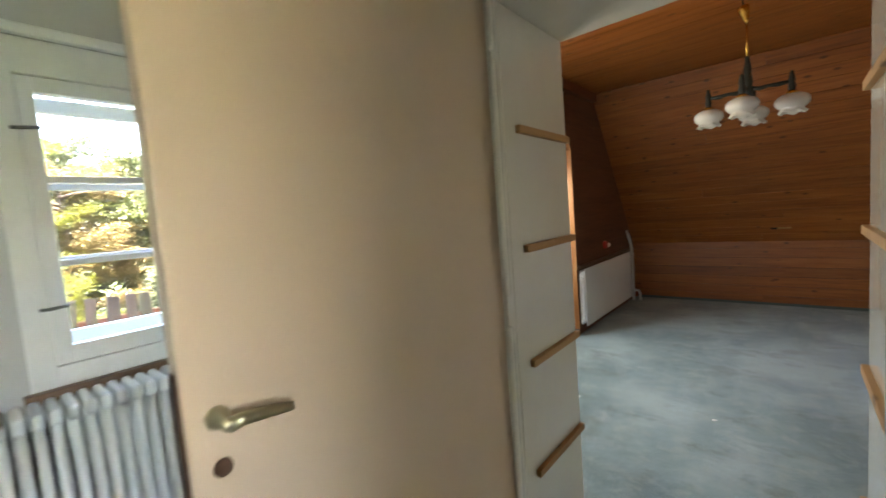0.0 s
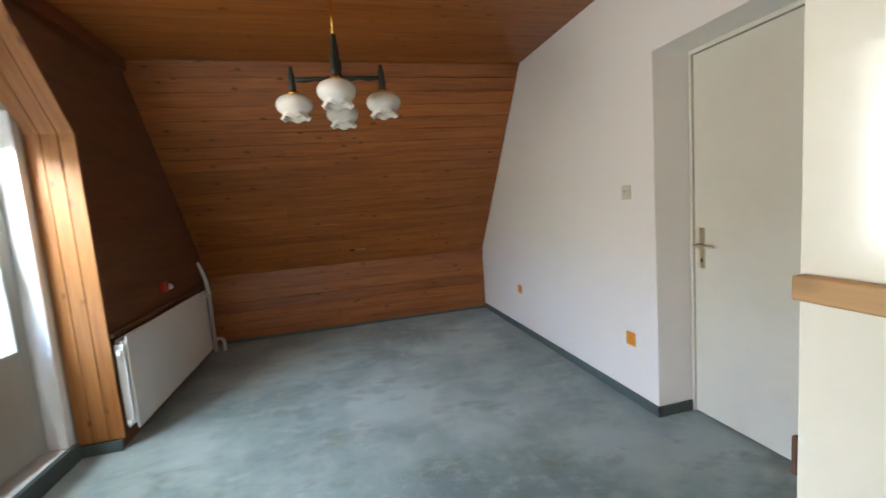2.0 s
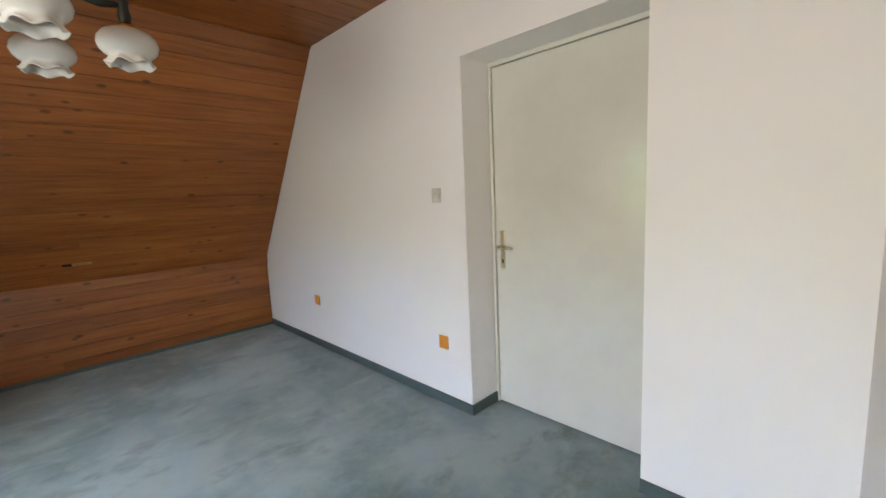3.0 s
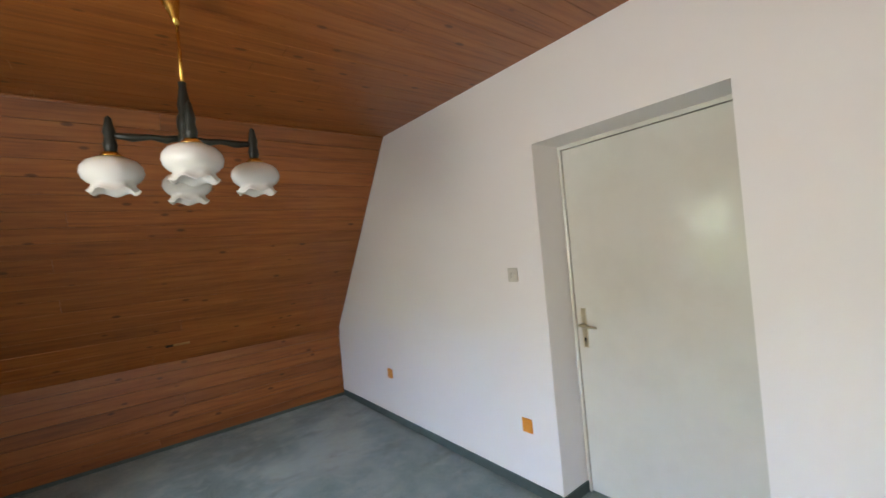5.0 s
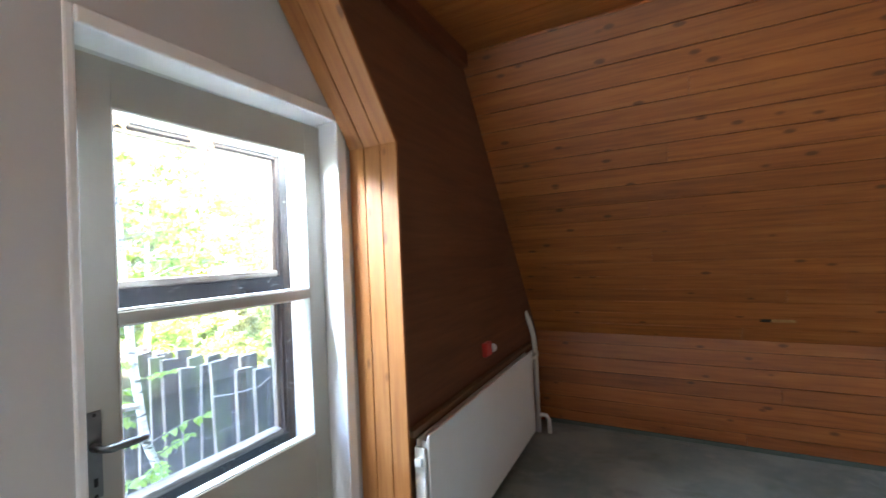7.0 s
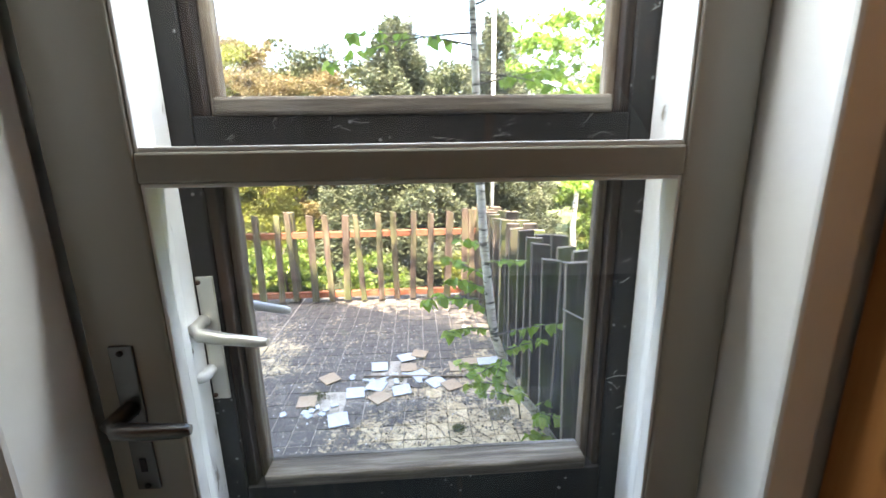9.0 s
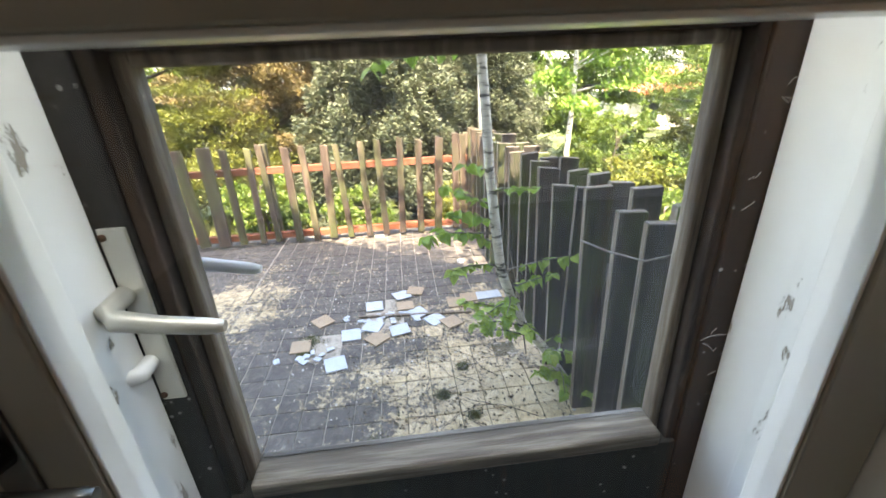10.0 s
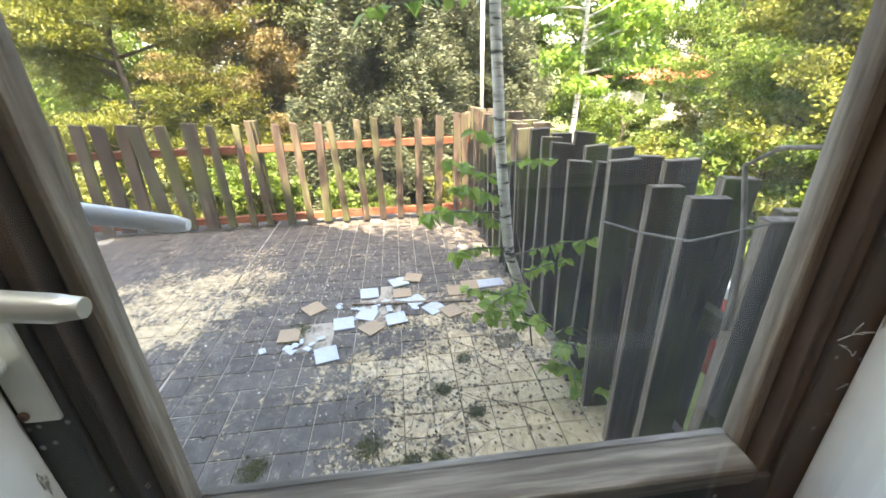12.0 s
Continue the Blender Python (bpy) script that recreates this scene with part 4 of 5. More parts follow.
        for _ in range(4):
            pts.append((x1 + 0.0015 + rnd.uniform(0, 0.004), pts[-1][1] + rnd.uniform(-0.014, 0.016), pts[-1][2] + rnd.uniform(-0.007, 0.007)))
        part("cobweb_thread", tube(pts, 0.0005, 4), COBWEB, outer, "pale dusty cobweb thread")
    structure("door_sill", boxes((-2.80, -2.60, 5.2, 6.28, -0.02, 0.085), bevel=0.01), RENDER, "worn concrete sill of the balcony door", "sill")


balcony_door()


def caught_leaf(at, size, turn):
    bm = bmesh.new()
    n = 14
    vs = []
    for i in range(n):
        a = 2 * math.pi * i / n
        r = size * (1.0 if i % 2 else 0.55) * (1 + 0.25 * math.sin(3 * a + turn))
        vs.append(bm.verts.new((0.012 * math.sin(2 * a), r * math.cos(a), r * math.sin(a))))
    c = bm.verts.new((0.01, 0, 0))
    for i in range(n):
        bm.faces.new((vs[i], vs[(i + 1) % n], c))
    bmesh.ops.solidify(bm, geom=bm.faces[:], thickness=0.001)
    ob = part("dry_leaf", bm, DRY_LEAF, None)
    ob.matrix_basis = pose(*at, turn, 0, 0)
    tagged(ob, "dry brown leaf caught between the door panes", "leaf", "dry leaves in the door")


caught_leaf((-2.594, 5.758, 1.822), 0.056, 20)
caught_leaf((-2.594, 5.503, 1.838), 0.040, 70)


# ---- outdoors: ground, terrace, fences ----
ZT, ZG = -0.24, -1.3
structure("ground", boxes((-300, 300, -300, 300, ZG - 0.5, ZG)), GRASS_SOIL, "rough garden ground with grass and soil", "ground")
terrace = structure("terrace", boxes((-6.26, -2.7, 1.2, 6.52, ZG, ZT - 0.004)), GROUT, "old terrace of frost-worn buff clay tiles", "terrace")

random.seed(31)
PITCH = 0.1255


def tile_mesh(name, seed):
    rnd = random.Random(seed)
    h = PITCH / 2 - 0.0022
    bm = bmesh.new()
    lo = [bm.verts.new((sx * h, sy * h, -0.014)) for sx, sy in ((-1, -1), (1, -1), (1, 1), (-1, 1))]
    mid = [bm.verts.new((sx * h, sy * h, -0.001 - rnd.uniform(0, 0.0015))) for sx, sy in ((-1, -1), (1, -1), (1, 1), (-1, 1))]
    top = [bm.verts.new((sx * (h - rnd.uniform(0.001, 0.004)), sy * (h - rnd.uniform(0.001, 0.004)), rnd.uniform(-0.0006, 0.0006))) for sx, sy in ((-1, -1), (1, -1), (1, 1), (-1, 1))]
    bm.faces.new(top)
    for a, b in ((lo, mid), (mid, top)):
        for i in range(4):
            bm.faces.new((a[i], a[(i + 1) % 4], b[(i + 1) % 4], b[i]))
    return bm


def tile_offset(x, y):
    """Row gap in the laying, and a slight unevenness."""
    return 0.012 if y > 4.53 else 0.0


near_bms = [mesh_of("tile", tile_mesh("tile", s), TILE) for s in range(5)]
far_v, far_f = [], []
base_tile = tile_mesh("tile", 9)
base_tile.verts.index_update()
bv = [v.co.copy() for v in base_tile.verts]
bf = [[v.index for v in f.verts] for f in base_tile.faces]
base_tile.free()
broken = [(-4.55, 5.55, 0.17), (-4.25, 5.12, 0.12), (-3.1, 5.85, 0.1)]
spots = []
y = 1.3
while y < 6.46:
    x = -6.20
    while x < -2.85:
        gone = any((x - bx) ** 2 + (y - by) ** 2 < r * r * random.uniform(0.3, 1.3) for bx, by, r in broken)
        if not gone and random.random() > 0.006:
            spots.append((x + random.uniform(-0.001, 0.001), y + tile_offset(x, y) + random.uniform(-0.001, 0.001)))
        x += PITCH
    y += PITCH
near = [p for p in spots if p[0] > -4.95 and p[1] > 4.45][:300]
for x, y in near:
    piece("tile", random.choice(near_bms), terrace, pose(x, y, ZT + random.uniform(-0.0015, 0.0015), random.uniform(-0.5, 0.5), random.uniform(-0.5, 0.5), 90 * random.randint(0, 3)))
seen = set(near)
for x, y in spots:
    if (x, y) in seen:
        continue
    m = pose(x, y, ZT + random.uniform(-0.0015, 0.0015), random.uniform(-0.5, 0.5), random.uniform(-0.5, 0.5), 0)
    k = len(far_v)
    far_v += [tuple(m @ c) for c in bv]
    far_f += [[i + k for i in f] for f in bf]
me = bpy.data.meshes.new("far_tiles")
me.from_pydata(far_v, [], far_f)
me.materials.append(TILE)
ob = new("far_tiles", me)
ob.parent = terrace
tagged(ob, "the rest of the worn terrace tiles", kind="stuff")


def loose(name, at, size, material, turn, label, cat="tile", tilt=(0, 0), thick=0.008):
    bm = boxes((-size[0] / 2, size[0] / 2, -size[1] / 2, size[1] / 2, 0, thick), bevel=0.0018)
    ob = part(name, bm, material, None)
    lift = abs(math.sin(radians(tilt[0]))) * size[1] / 2 + abs(math.sin(radians(tilt[1]))) * size[0] / 2
    ob.matrix_basis = pose(at[0], at[1], ZT + 0.0025 + lift, tilt[0], tilt[1], turn)
    return tagged(ob, label, cat, "loose tiles on the terrace")


LOOSE = [(-4.10, 5.25, 15, 1), (-4.37, 5.31, 8, 1), (-4.44, 5.44, -20, 1), (-4.375, 5.61, 10, 1), (-4.56, 5.73, 30, 1), (-4.46, 5.84, 35, 1), (-4.69, 5.44, 5, 1), (-4.81, 5.63, 22, 1),
         (-4.86, 5.73, -15, 0), (-4.56, 5.11, 40, 0), (-4.66, 5.65, 4, 0), (-4.64, 6.0, 2, 0), (-4.41, 5.94, 28, 0), (-4.31, 5.47, 44, 0), (-4.30, 5.02, 3, 0), (-4.70, 6.10, 0, 0)]
random.seed(8)
for x, y, a, white in LOOSE:
    loose("loose_tile", (x + 0.03, y + 0.005), (0.115, 0.115), WHITE_TILE if white else CLAY_TILE, a, "loose pale bluish-white tile lying on the terrace" if white else "loose buff clay tile lying on the terrace", tilt=(random.uniform(-3, 3), random.uniform(-3, 3)))
for i in range(34):
    x, y = (random.gauss(-4.49, 0.045), random.gauss(5.50, 0.10)) if i < 22 else (random.gauss(-4.17, 0.03), random.gauss(5.10, 0.06))
    loose("tile_shard", (x, y), (random.uniform(0.02, 0.05), random.uniform(0.015, 0.04)), WHITE_TILE, random.uniform(0, 180), "broken piece of a bluish-white tile", "tile shard", (random.uniform(-5, 5), 0))
loose("white_slab", (-4.68, 6.24), (0.10, 0.19), WHITE_TILE, 5, "pale slab lying by the fence", "tile")
b = loose("thin_lath", (-4.51, 5.72), (0.018, 0.75), BEAD, -5, "thin bare lath lying on the terrace", "lath", thick=0.012)
loose("pale_pebble", (-5.27, 6.14), (0.05, 0.04), WHITE_TILE, 20, "pale pebble on the tiles", "stone", thick=0.02)

# moss cushions, flakes and twigs
random.seed(12)


def leaf_mass(name, points, size, material, parent, flat=0.0, aspect=0.55, along=None, label=""):
    """Many small leaves as one mesh: points and a size; leaves turn every way or follow a direction."""
    rng = np.random.default_rng(len(points))
    n = len(points)
    p = np.asarray(points, float)
    u = rng.normal(size=(n, 3))
    if along is not None:
        u = np.asarray(along, float) + 0.35 * u
    u /= np.linalg.norm(u, axis=1)[:, None]
    w = rng.normal(size=(n, 3))
    if flat:
        w[:, 2] *= 1 - flat
    w -= (w * u).sum(1)[:, None] * u
    w /= np.linalg.norm(w, axis=1)[:, None]
    s = (size * rng.uniform(0.6, 1.3, n))[:, None]
    bend = np.cross(u, w) * s * 0.18
    v = np.stack([p - u * s * 0.5, p + w * s * aspect * 0.5 + bend, p + u * s * 0.5, p - w * s * aspect * 0.5 + bend], 1).reshape(-1, 3)
    me = bpy.data.meshes.new(name)
    idx = np.arange(n * 4).reshape(n, 4)
    tri = np.stack([idx[:, [0, 1, 2]], idx[:, [0, 2, 3]]], 1).reshape(-1, 3)
    me.vertices.add(n * 4)
    me.vertices.foreach_set("co", v.ravel())
    me.loops.add(len(tri) * 3)
    me.loops.foreach_set("vertex_index", tri.ravel().astype(np.int32))
    me.polygons.add(len(tri))
    me.polygons.foreach_set("loop_start", np.arange(0, len(tri) * 3, 3, dtype=np.int32))
    me.update(calc_edges=True)
    me.materials.append(material)
    ob = new(name, me)
    if parent is not None:
        ob.parent = parent
    return tagged(ob, label)


for x, y, r in ((-3.48, 5.50, 0.055), (-3.445, 5.08, 0.045), (-3.40, 5.67, 0.035), (-3.39, 5.765, 0.04), (-3.33, 5.56, 0.05), (-3.75, 5.82, 0.03), (-3.30, 5.66, 0.06), (-3.28, 5.80, 0.05), (-3.1, 5.5, 0.06), (-4.2, 5.06, 0.04), (-3.36, 5.62, 0.045), (-3.25, 5.72, 0.055), (-3.2, 5.6, 0.06), (-3.32, 5.9, 0.04), (-3.95, 5.95, 0.03), (-3.6, 5.95, 0.028), (-4.32, 5.07, 0.06)):
    rng = np.random.default_rng(int(1000 * r) + int(-100 * x))
    q = rng.normal(size=(900, 3)) * np.array([r * 0.55, r * 0.55, 0.004])
    q[:, 2] = np.abs(q[:, 2]) * np.clip(1.5 - np.hypot(q[:, 0], q[:, 1]) / r, 0.2, 1.5) + 0.003
    m = leaf_mass("moss_cushion", q, 0.009, MOSS, None)
    m.matrix_basis = pose(x, y, ZT - 0.001)
    tagged(m, "low cushion of olive moss between terrace tiles", "moss", "moss on the terrace", "stuff")

def litter(name, count, area, size, material, label, seed):
    rng = np.random.default_rng(seed)
    p = np.stack([rng.normal(area[0], area[2], count), rng.normal(area[1], area[3], count), np.full(count, ZT + 0.005)], 1)
    p = p[(p[:, 1] < 6.45) & (p[:, 0] < -2.85) & (p[:, 0] > -6.0)]
    ob = leaf_mass(name, p, size, material, None, aspect=0.8, flat=0.0, along=np.tile([1.0, 0.6, 0.0], (len(p), 1)))
    tagged(ob, label, "debris", kind="stuff")


litter("tile_flakes", 700, (-4.5, 5.3, 0.55, 0.45), 0.016, CHIP, "pale flakes of broken tile on the terrace", 5)
litter("tile_flakes", 500, (-5.2, 4.6, 0.5, 0.8), 0.014, CHIP, "pale flakes of broken tile on the terrace", 6)
litter("leaf_litter", 1500, (-3.6, 5.85, 0.45, 0.35), 0.016, LITTER, "dark dry leaf litter on the terrace tiles", 7)
for i in range(36):
    x, y, a, L = random.uniform(-4.1, -3.2), random.uniform(5.45, 6.25), random.uniform(0, 6.28), random.uniform(0.12, 0.42)
    pts = [(L * (k / 4 - 0.5), random.uniform(-0.02, 0.02) * L * 3, 0.006 + random.uniform(0, 0.012)) for k in range(5)]
    tw = part("fallen_twig", tube(pts, [0.002, 0.0019, 0.0016, 0.0013, 0.0008], 5), TWIG, None)
    tw.matrix_basis = pose(x, y, ZT, 0, 0, math.degrees(a))
    tagged(tw, "thin dry twig lying on the terrace tiles", "twig", "twigs on the terrace")


def picket_fence():
    f = thing("picket_fence", "weathered grey-brown picket fence with red-brown rails", "fence", (-6.08, 2.0, ZT))
    random.seed(17)
    ys = [-0.35, -0.18, 0.0, 0.2, 0.36, 0.53, 0.72, 0.88, 1.07, 1.25, 1.43, 1.60, 1.78, 1.96, 2.14, 2.32, 2.48, 2.67, 2.84, 3.0, 3.17, 3.345, 3.51, 3.68, 3.85, 4.03, 4.21, 4.30]
    for y in ys:
        w = random.uniform(0.085, 0.115) if y < 2.0 else random.uniform(0.055, 0.075)
        h = random.uniform(0.93, 0.99) - 0.012 * y
        bm = prism([(-w / 2, 0), (w / 2, 0), (w / 2 * random.uniform(0.9, 1.05), h - random.uniform(0, 0.02)), (-w / 2 * random.uniform(0.9, 1.05), h)], 0, 0.03)
        bmesh.ops.bevel(bm, geom=bm.edges[:], offset=0.004, segments=1, affect="EDGES")
        p = part("picket", bm, PICKET, f)
        p.matrix_basis = pose(0.03, y + random.uniform(-0.01, 0.01), random.uniform(0.02, 0.04), random.uniform(-3.5, 2.5), random.uniform(-2, 2), random.uniform(-4, 4))
    for z in (0.72, 0.085):
        part("rail", boxes((-0.035, 0.02, -0.5, 4.4, z - 0.03, z + 0.03), bevel=0.004), RAIL, f)
    for y in (0.4, 2.45, 4.36):
        part("post", boxes((-0.11, -0.036, y - 0.04, y + 0.04, -0.02, 0.95), bevel=0.006), PICKET, f)


picket_fence()


def board_fence():
    f = thing("board_fence", "weathered fence of overlapping upright boards, darkened for its shade", "fence", (-6.03, 6.34, ZT))
    random.seed(23)
    x, i = 0.035, 0
    while x < 3.02:
        yl = 0.021 * x
        wide = 0.098
        for row in ((0, 1) if x < 2.95 else (0,)):
            w = wide * random.uniform(0.92, 1.08)
            h = 0.975 + 0.018 * x + random.uniform(-0.02, 0.02) + 0.025 * row
            bm = prism([(-w / 2, 0), (w / 2, 0), (w / 2, h - random.uniform(0, 0.02)), (-w / 2, h - random.uniform(0, 0.01))], -0.018, 0.018)
            bmesh.ops.bevel(bm, geom=bm.edges[:], offset=0.003, segments=1, affect="EDGES")
            # Far sunlit boards keep the lighter tone; nearer ones take the shaded one.
            b = part("fence_board", bm, PICKET_SHADED if x > 0.45 else PICKET, f)
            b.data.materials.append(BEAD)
            # Paler bead colour on south edges, and on tops for the light they catch.
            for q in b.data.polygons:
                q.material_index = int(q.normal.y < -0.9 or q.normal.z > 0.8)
            b.matrix_basis = pose(x + row * 0.098, yl + 0.05 + row * 0.105, random.uniform(0.0, 0.03), random.uniform(-1.2, 1.2), random.uniform(-1.5, 1.2), random.uniform(-9, 4))
        x += 0.165 + 0.01 * (i % 3)
        i += 1
    for z in (0.68, 0.22):
        r = part("rail", boxes((0.0, 3.2, 0.065, 0.10, z - 0.035, z + 0.035), bevel=0.004), PICKET_SHADED, f)
        r.matrix_basis = pose(0, 0.04, 0, 0, 0, math.degrees(math.atan(0.026)))
    for x in (0.3, 1.9, 3.12):
        part("post", boxes((x - 0.04, x + 0.04, 0.13 + 0.026 * x, 0.21 + 0.026 * x, -0.02, 0.9), bevel=0.006), PICKET_SHADED, f)


board_fence()
t = thing("bucket", "small red and white bucket behind the board fence", "bucket", (-3.85, 7.24, ZG + 0.9))
part("body", lathe([(0.0, 0.0), (0.04, 0.0), (0.05, 0.48), (0.046, 0.48), (0.036, 0.02), (0, 0.02)], 20), RED, t)
part("rim", lathe([(0.049, 0.46), (0.055, 0.46), (0.055, 0.52), (0.049, 0.52)], 20), WHITE_PLASTIC, t, "white rim")
structure("garden_bank", boxes((-7.5, -2.6, 6.56, 7.6, ZG, ZG + 0.9), bevel=0.05), GRASS_SOIL, "low earth bank beside the terrace", "ground")


# ---- trees and garden ----
def branch_points(start, direction, length, n=6, droop=0.0, rnd=random):
    p, d, out = Vector(start), Vector(direction).normalized(), []
    for i in range(n):
        out.append(p.copy())
        d = (d + Vector((rnd.uniform(-0.18, 0.18), rnd.uniform(-0.18, 0.18), rnd.uniform(-0.1, 0.1) - droop))).normalized()
        p = p + d * (length / (n - 1))
    return out


def broadleaf(name, at, height, spread, count, size, leaf, label, seed, lean=(0, 0), clumps=26, low=0.25, bark=None, trunk_r=0.09):
    """A tapered trunk with limbs; leaves sit in clumps round the ends of the limbs."""
    rnd = random.Random(seed)
    rng = np.random.default_rng(seed)
    t = thing(name, label, "tree", at)
    top = Vector((lean[0], lean[1], height * 0.9))
    stem = [Vector((lean[0] * (k / 6) ** 1.5 + rnd.uniform(-0.05, 0.05), lean[1] * (k / 6) ** 1.5 + rnd.uniform(-0.05, 0.05), top.z * k / 6)) for k in range(7)]
    bm = tube(stem, [trunk_r * (1 - 0.8 * k / 6) for k in range(7)], 8)
    pts = []
    per = count // clumps
    for k in range(clumps):
        f = low + (1 - low) * (k + rnd.random()) / clumps
        i = min(5, int(f * 6))
        s = stem[i].lerp(stem[i + 1], f * 6 - i)
        a = rnd.uniform(0, 2 * math.pi)
        reach = spread * (1.05 - 0.75 * max(0, f - 0.35)) * rnd.uniform(0.45, 1.0)
        line = branch_points(s, (math.cos(a), math.sin(a), rnd.uniform(0.1, 0.6)), reach, 5, 0.03, rnd)
        tube(line, [trunk_r * 0.35, trunk_r * 0.28, trunk_r * 0.2, trunk_r * 0.13, 0.006], 5, bm)
        twigs = 7
        for _ in range(twigs):
            u = rnd.uniform(1.2, 4.0)
            i0 = min(3, int(u))
            s0 = line[i0].lerp(line[i0 + 1], u - i0)
            d = Vector((math.cos(a) + rnd.uniform(-1.1, 1.1), math.sin(a) + rnd.uniform(-1.1, 1.1), rnd.uniform(-0.35, 0.6))).normalized()
            reach2 = spread * rnd.uniform(0.16, 0.42)
            tube([s0, s0 + d * reach2 * 0.5, s0 + d * reach2 + Vector((0, 0, -0.08 * reach2))], [trunk_r * 0.11, trunk_r * 0.07, 0.003], 3, bm)
            m = max(1, per // twigs)
            along = rng.uniform(0.1, 1.08, m)
            v = rng.normal(size=(m, 3)) * (spread * 0.062 * (1.25 - along * 0.6))[:, None]
            v[:, 2] *= 0.5
            v += np.array(s0) + np.array(d)[None, :] * (along * reach2)[:, None]
            pts.append(v)
    part("trunk", bm, bark or BARK, t)
    leaf_mass("crown", np.concatenate(pts), size, leaf, t, label="loose uneven crown of leaves")
    return t


def spruce(at, height, radius, count, seed, label, first=0.02):
    """Tiers of drooping limbs set with needle sprays."""
    rnd = random.Random(seed)
    rng = np.random.default_rng(seed)
    t = thing("spruce", label, "tree", at)
    bm = tube([(0, 0, 0), (0, 0, height * 0.5), (0, 0, height)], [0.14, 0.08, 0.01], 8)
    tiers = int(height / 0.26)
    pts, dirs = [], []
    limbs = []
    for k in range(tiers):
        f = first + (1 - first) * k / tiers
        n = 10 if f < 0.7 else 7
        for j in range(n):
            a = 2 * math.pi * (j + rnd.random() * 0.8) / n
            L = radius * (1 - f) ** 0.8 * rnd.uniform(0.7, 1.12) + 0.12
            line = branch_points((0, 0, f * height), (math.cos(a), math.sin(a), 0.15), L, 5, 0.07, rnd)
            limbs.append((line, L))
    total = sum(l for _, l in limbs)
    for line, L in limbs:
        tube(line, [0.022, 0.016, 0.011, 0.007, 0.003], 4, bm)
        m = max(8, int(count * L / total))
        s = rng.uniform(0.15, 1.0, m) ** 0.8 * 4
        i = np.minimum(s.astype(int), 3)
        arr = np.array([tuple(p) for p in line])
        base = arr[i] + (arr[i + 1] - arr[i]) * (s - i)[:, None]
        d = arr[-1] - arr[0]
        d = d / np.linalg.norm(d)
        side = np.array([-d[1], d[0], 0.0])
        off = rng.uniform(-1, 1, m)
        w = L * 0.34 * (1.15 - s / 4.5)
        pos = base + side * (off * w)[:, None] + np.stack([np.zeros(m), np.zeros(m), -np.abs(off) * w * 0.35 + rng.normal(0, 0.10, m)], 1)
        pts.append(pos)
        dirs.append(d + side * np.sign(off)[:, None] * 0.7 + np.array([0, 0, 0.12]))
    part("trunk", bm, BARK, t)
    leaf_mass("crown", np.concatenate(pts), 0.078, NEEDLE, t, aspect=0.36, along=np.concatenate(dirs), label="pale blue-green needle sprays")


spruce((-9.0, 5.5, ZG), 4.7, 1.75, 170000, 3, "blue-grey spruce behind the picket fence")
spruce((-10.6, 7.4, ZG), 5.3, 1.75, 120000, 5, "tall blue-grey spruce in the garden")
broadleaf("garden_tree", (-9.2, 1.8, ZG), 3.9, 2.1, 125000, 0.044, LEAF_LIME, "yellow-green leafy garden tree", 7, low=0.08, clumps=40)
broadleaf("garden_tree", (-8.2, -1.2, ZG), 3.6, 2.1, 85000, 0.046, LEAF_LIME, "yellow-green leafy garden tree", 8, low=0.08, clumps=34)
broadleaf("garden_tree", (-10.2, 3.5, ZG), 4.4, 1.6, 70000, 0.048, LEAF_RUST, "rusty brown-leaved garden tree", 9, low=0.15, clumps=34)
broadleaf("garden_tree", (-12.0, 4.6, ZG), 4.8, 2.4, 60000, 0.08, LEAF_DARK, "dark dense leafy garden tree", 10, low=0.05, clumps=44)
broadleaf("garden_tree", (-15.0, 1.5, ZG), 5.6, 2.6, 42000, 0.11, LEAF_RUST, "tall russet-leaved tree in the garden", 13, low=0.1, clumps=40)
broadleaf("garden_tree", (-7.2, 11.3, ZG), 3.9, 1.8, 80000, 0.05, LEAF_GREEN, "green leafy tree beyond the board fence", 14, low=0.05, clumps=40)
broadleaf("garden_tree", (-5.6, 9.9, ZG), 3.3, 1.6, 85000, 0.045, LEAF_LIME, "bright green leafy tree beyond the board fence", 15, low=0.05, clumps=38)
broadleaf("garden_tree", (-13.0, 10.4, ZG), 4.6, 2.2, 45000, 0.09, LEAF_GREEN, "green leafy tree in the garden", 16, low=0.05, clumps=40)
broadleaf("garden_tree", (-18.0, 8.0, ZG), 5.8, 3.6, 36000, 0.15, LEAF_DARK, "dark dense leafy garden tree", 18, low=0.05, clumps=44)
broadleaf("garden_tree", (-17.0, -4.0, ZG), 5.5, 3.6, 36000, 0.15, LEAF_GREEN, "green leafy tree in the garden", 19, low=0.05, clumps=44)
broadleaf("garden_tree", (-15.5, 17.5, ZG), 4.2, 2.6, 36000, 0.12, LEAF_GREEN, "green leafy tree in the garden", 20, low=0.05, clumps=40)
broadleaf("garden_tree", (-29.0, 24.5, ZG), 9.0, 5.5, 40000, 0.22, LEAF_GREEN, "tall green tree behind the neighbouring house", 61, low=0.05, clumps=60)
broadleaf("garden_tree", (-9.6, 11.6, ZG), 4.6, 1.5, 20000, 0.06, LEAF_GREEN, "thin green leafy tree beyond the board fence", 62, low=0.2, clumps=30)
broadleaf("birch_tree", (-7.5, 7.98, ZG), 5.0, 1.1, 6000, 0.085, LEAF_CROWN, "slender white-barked birch behind the fence", 22, low=0.45, clumps=20, bark=BIRCH, trunk_r=0.05)
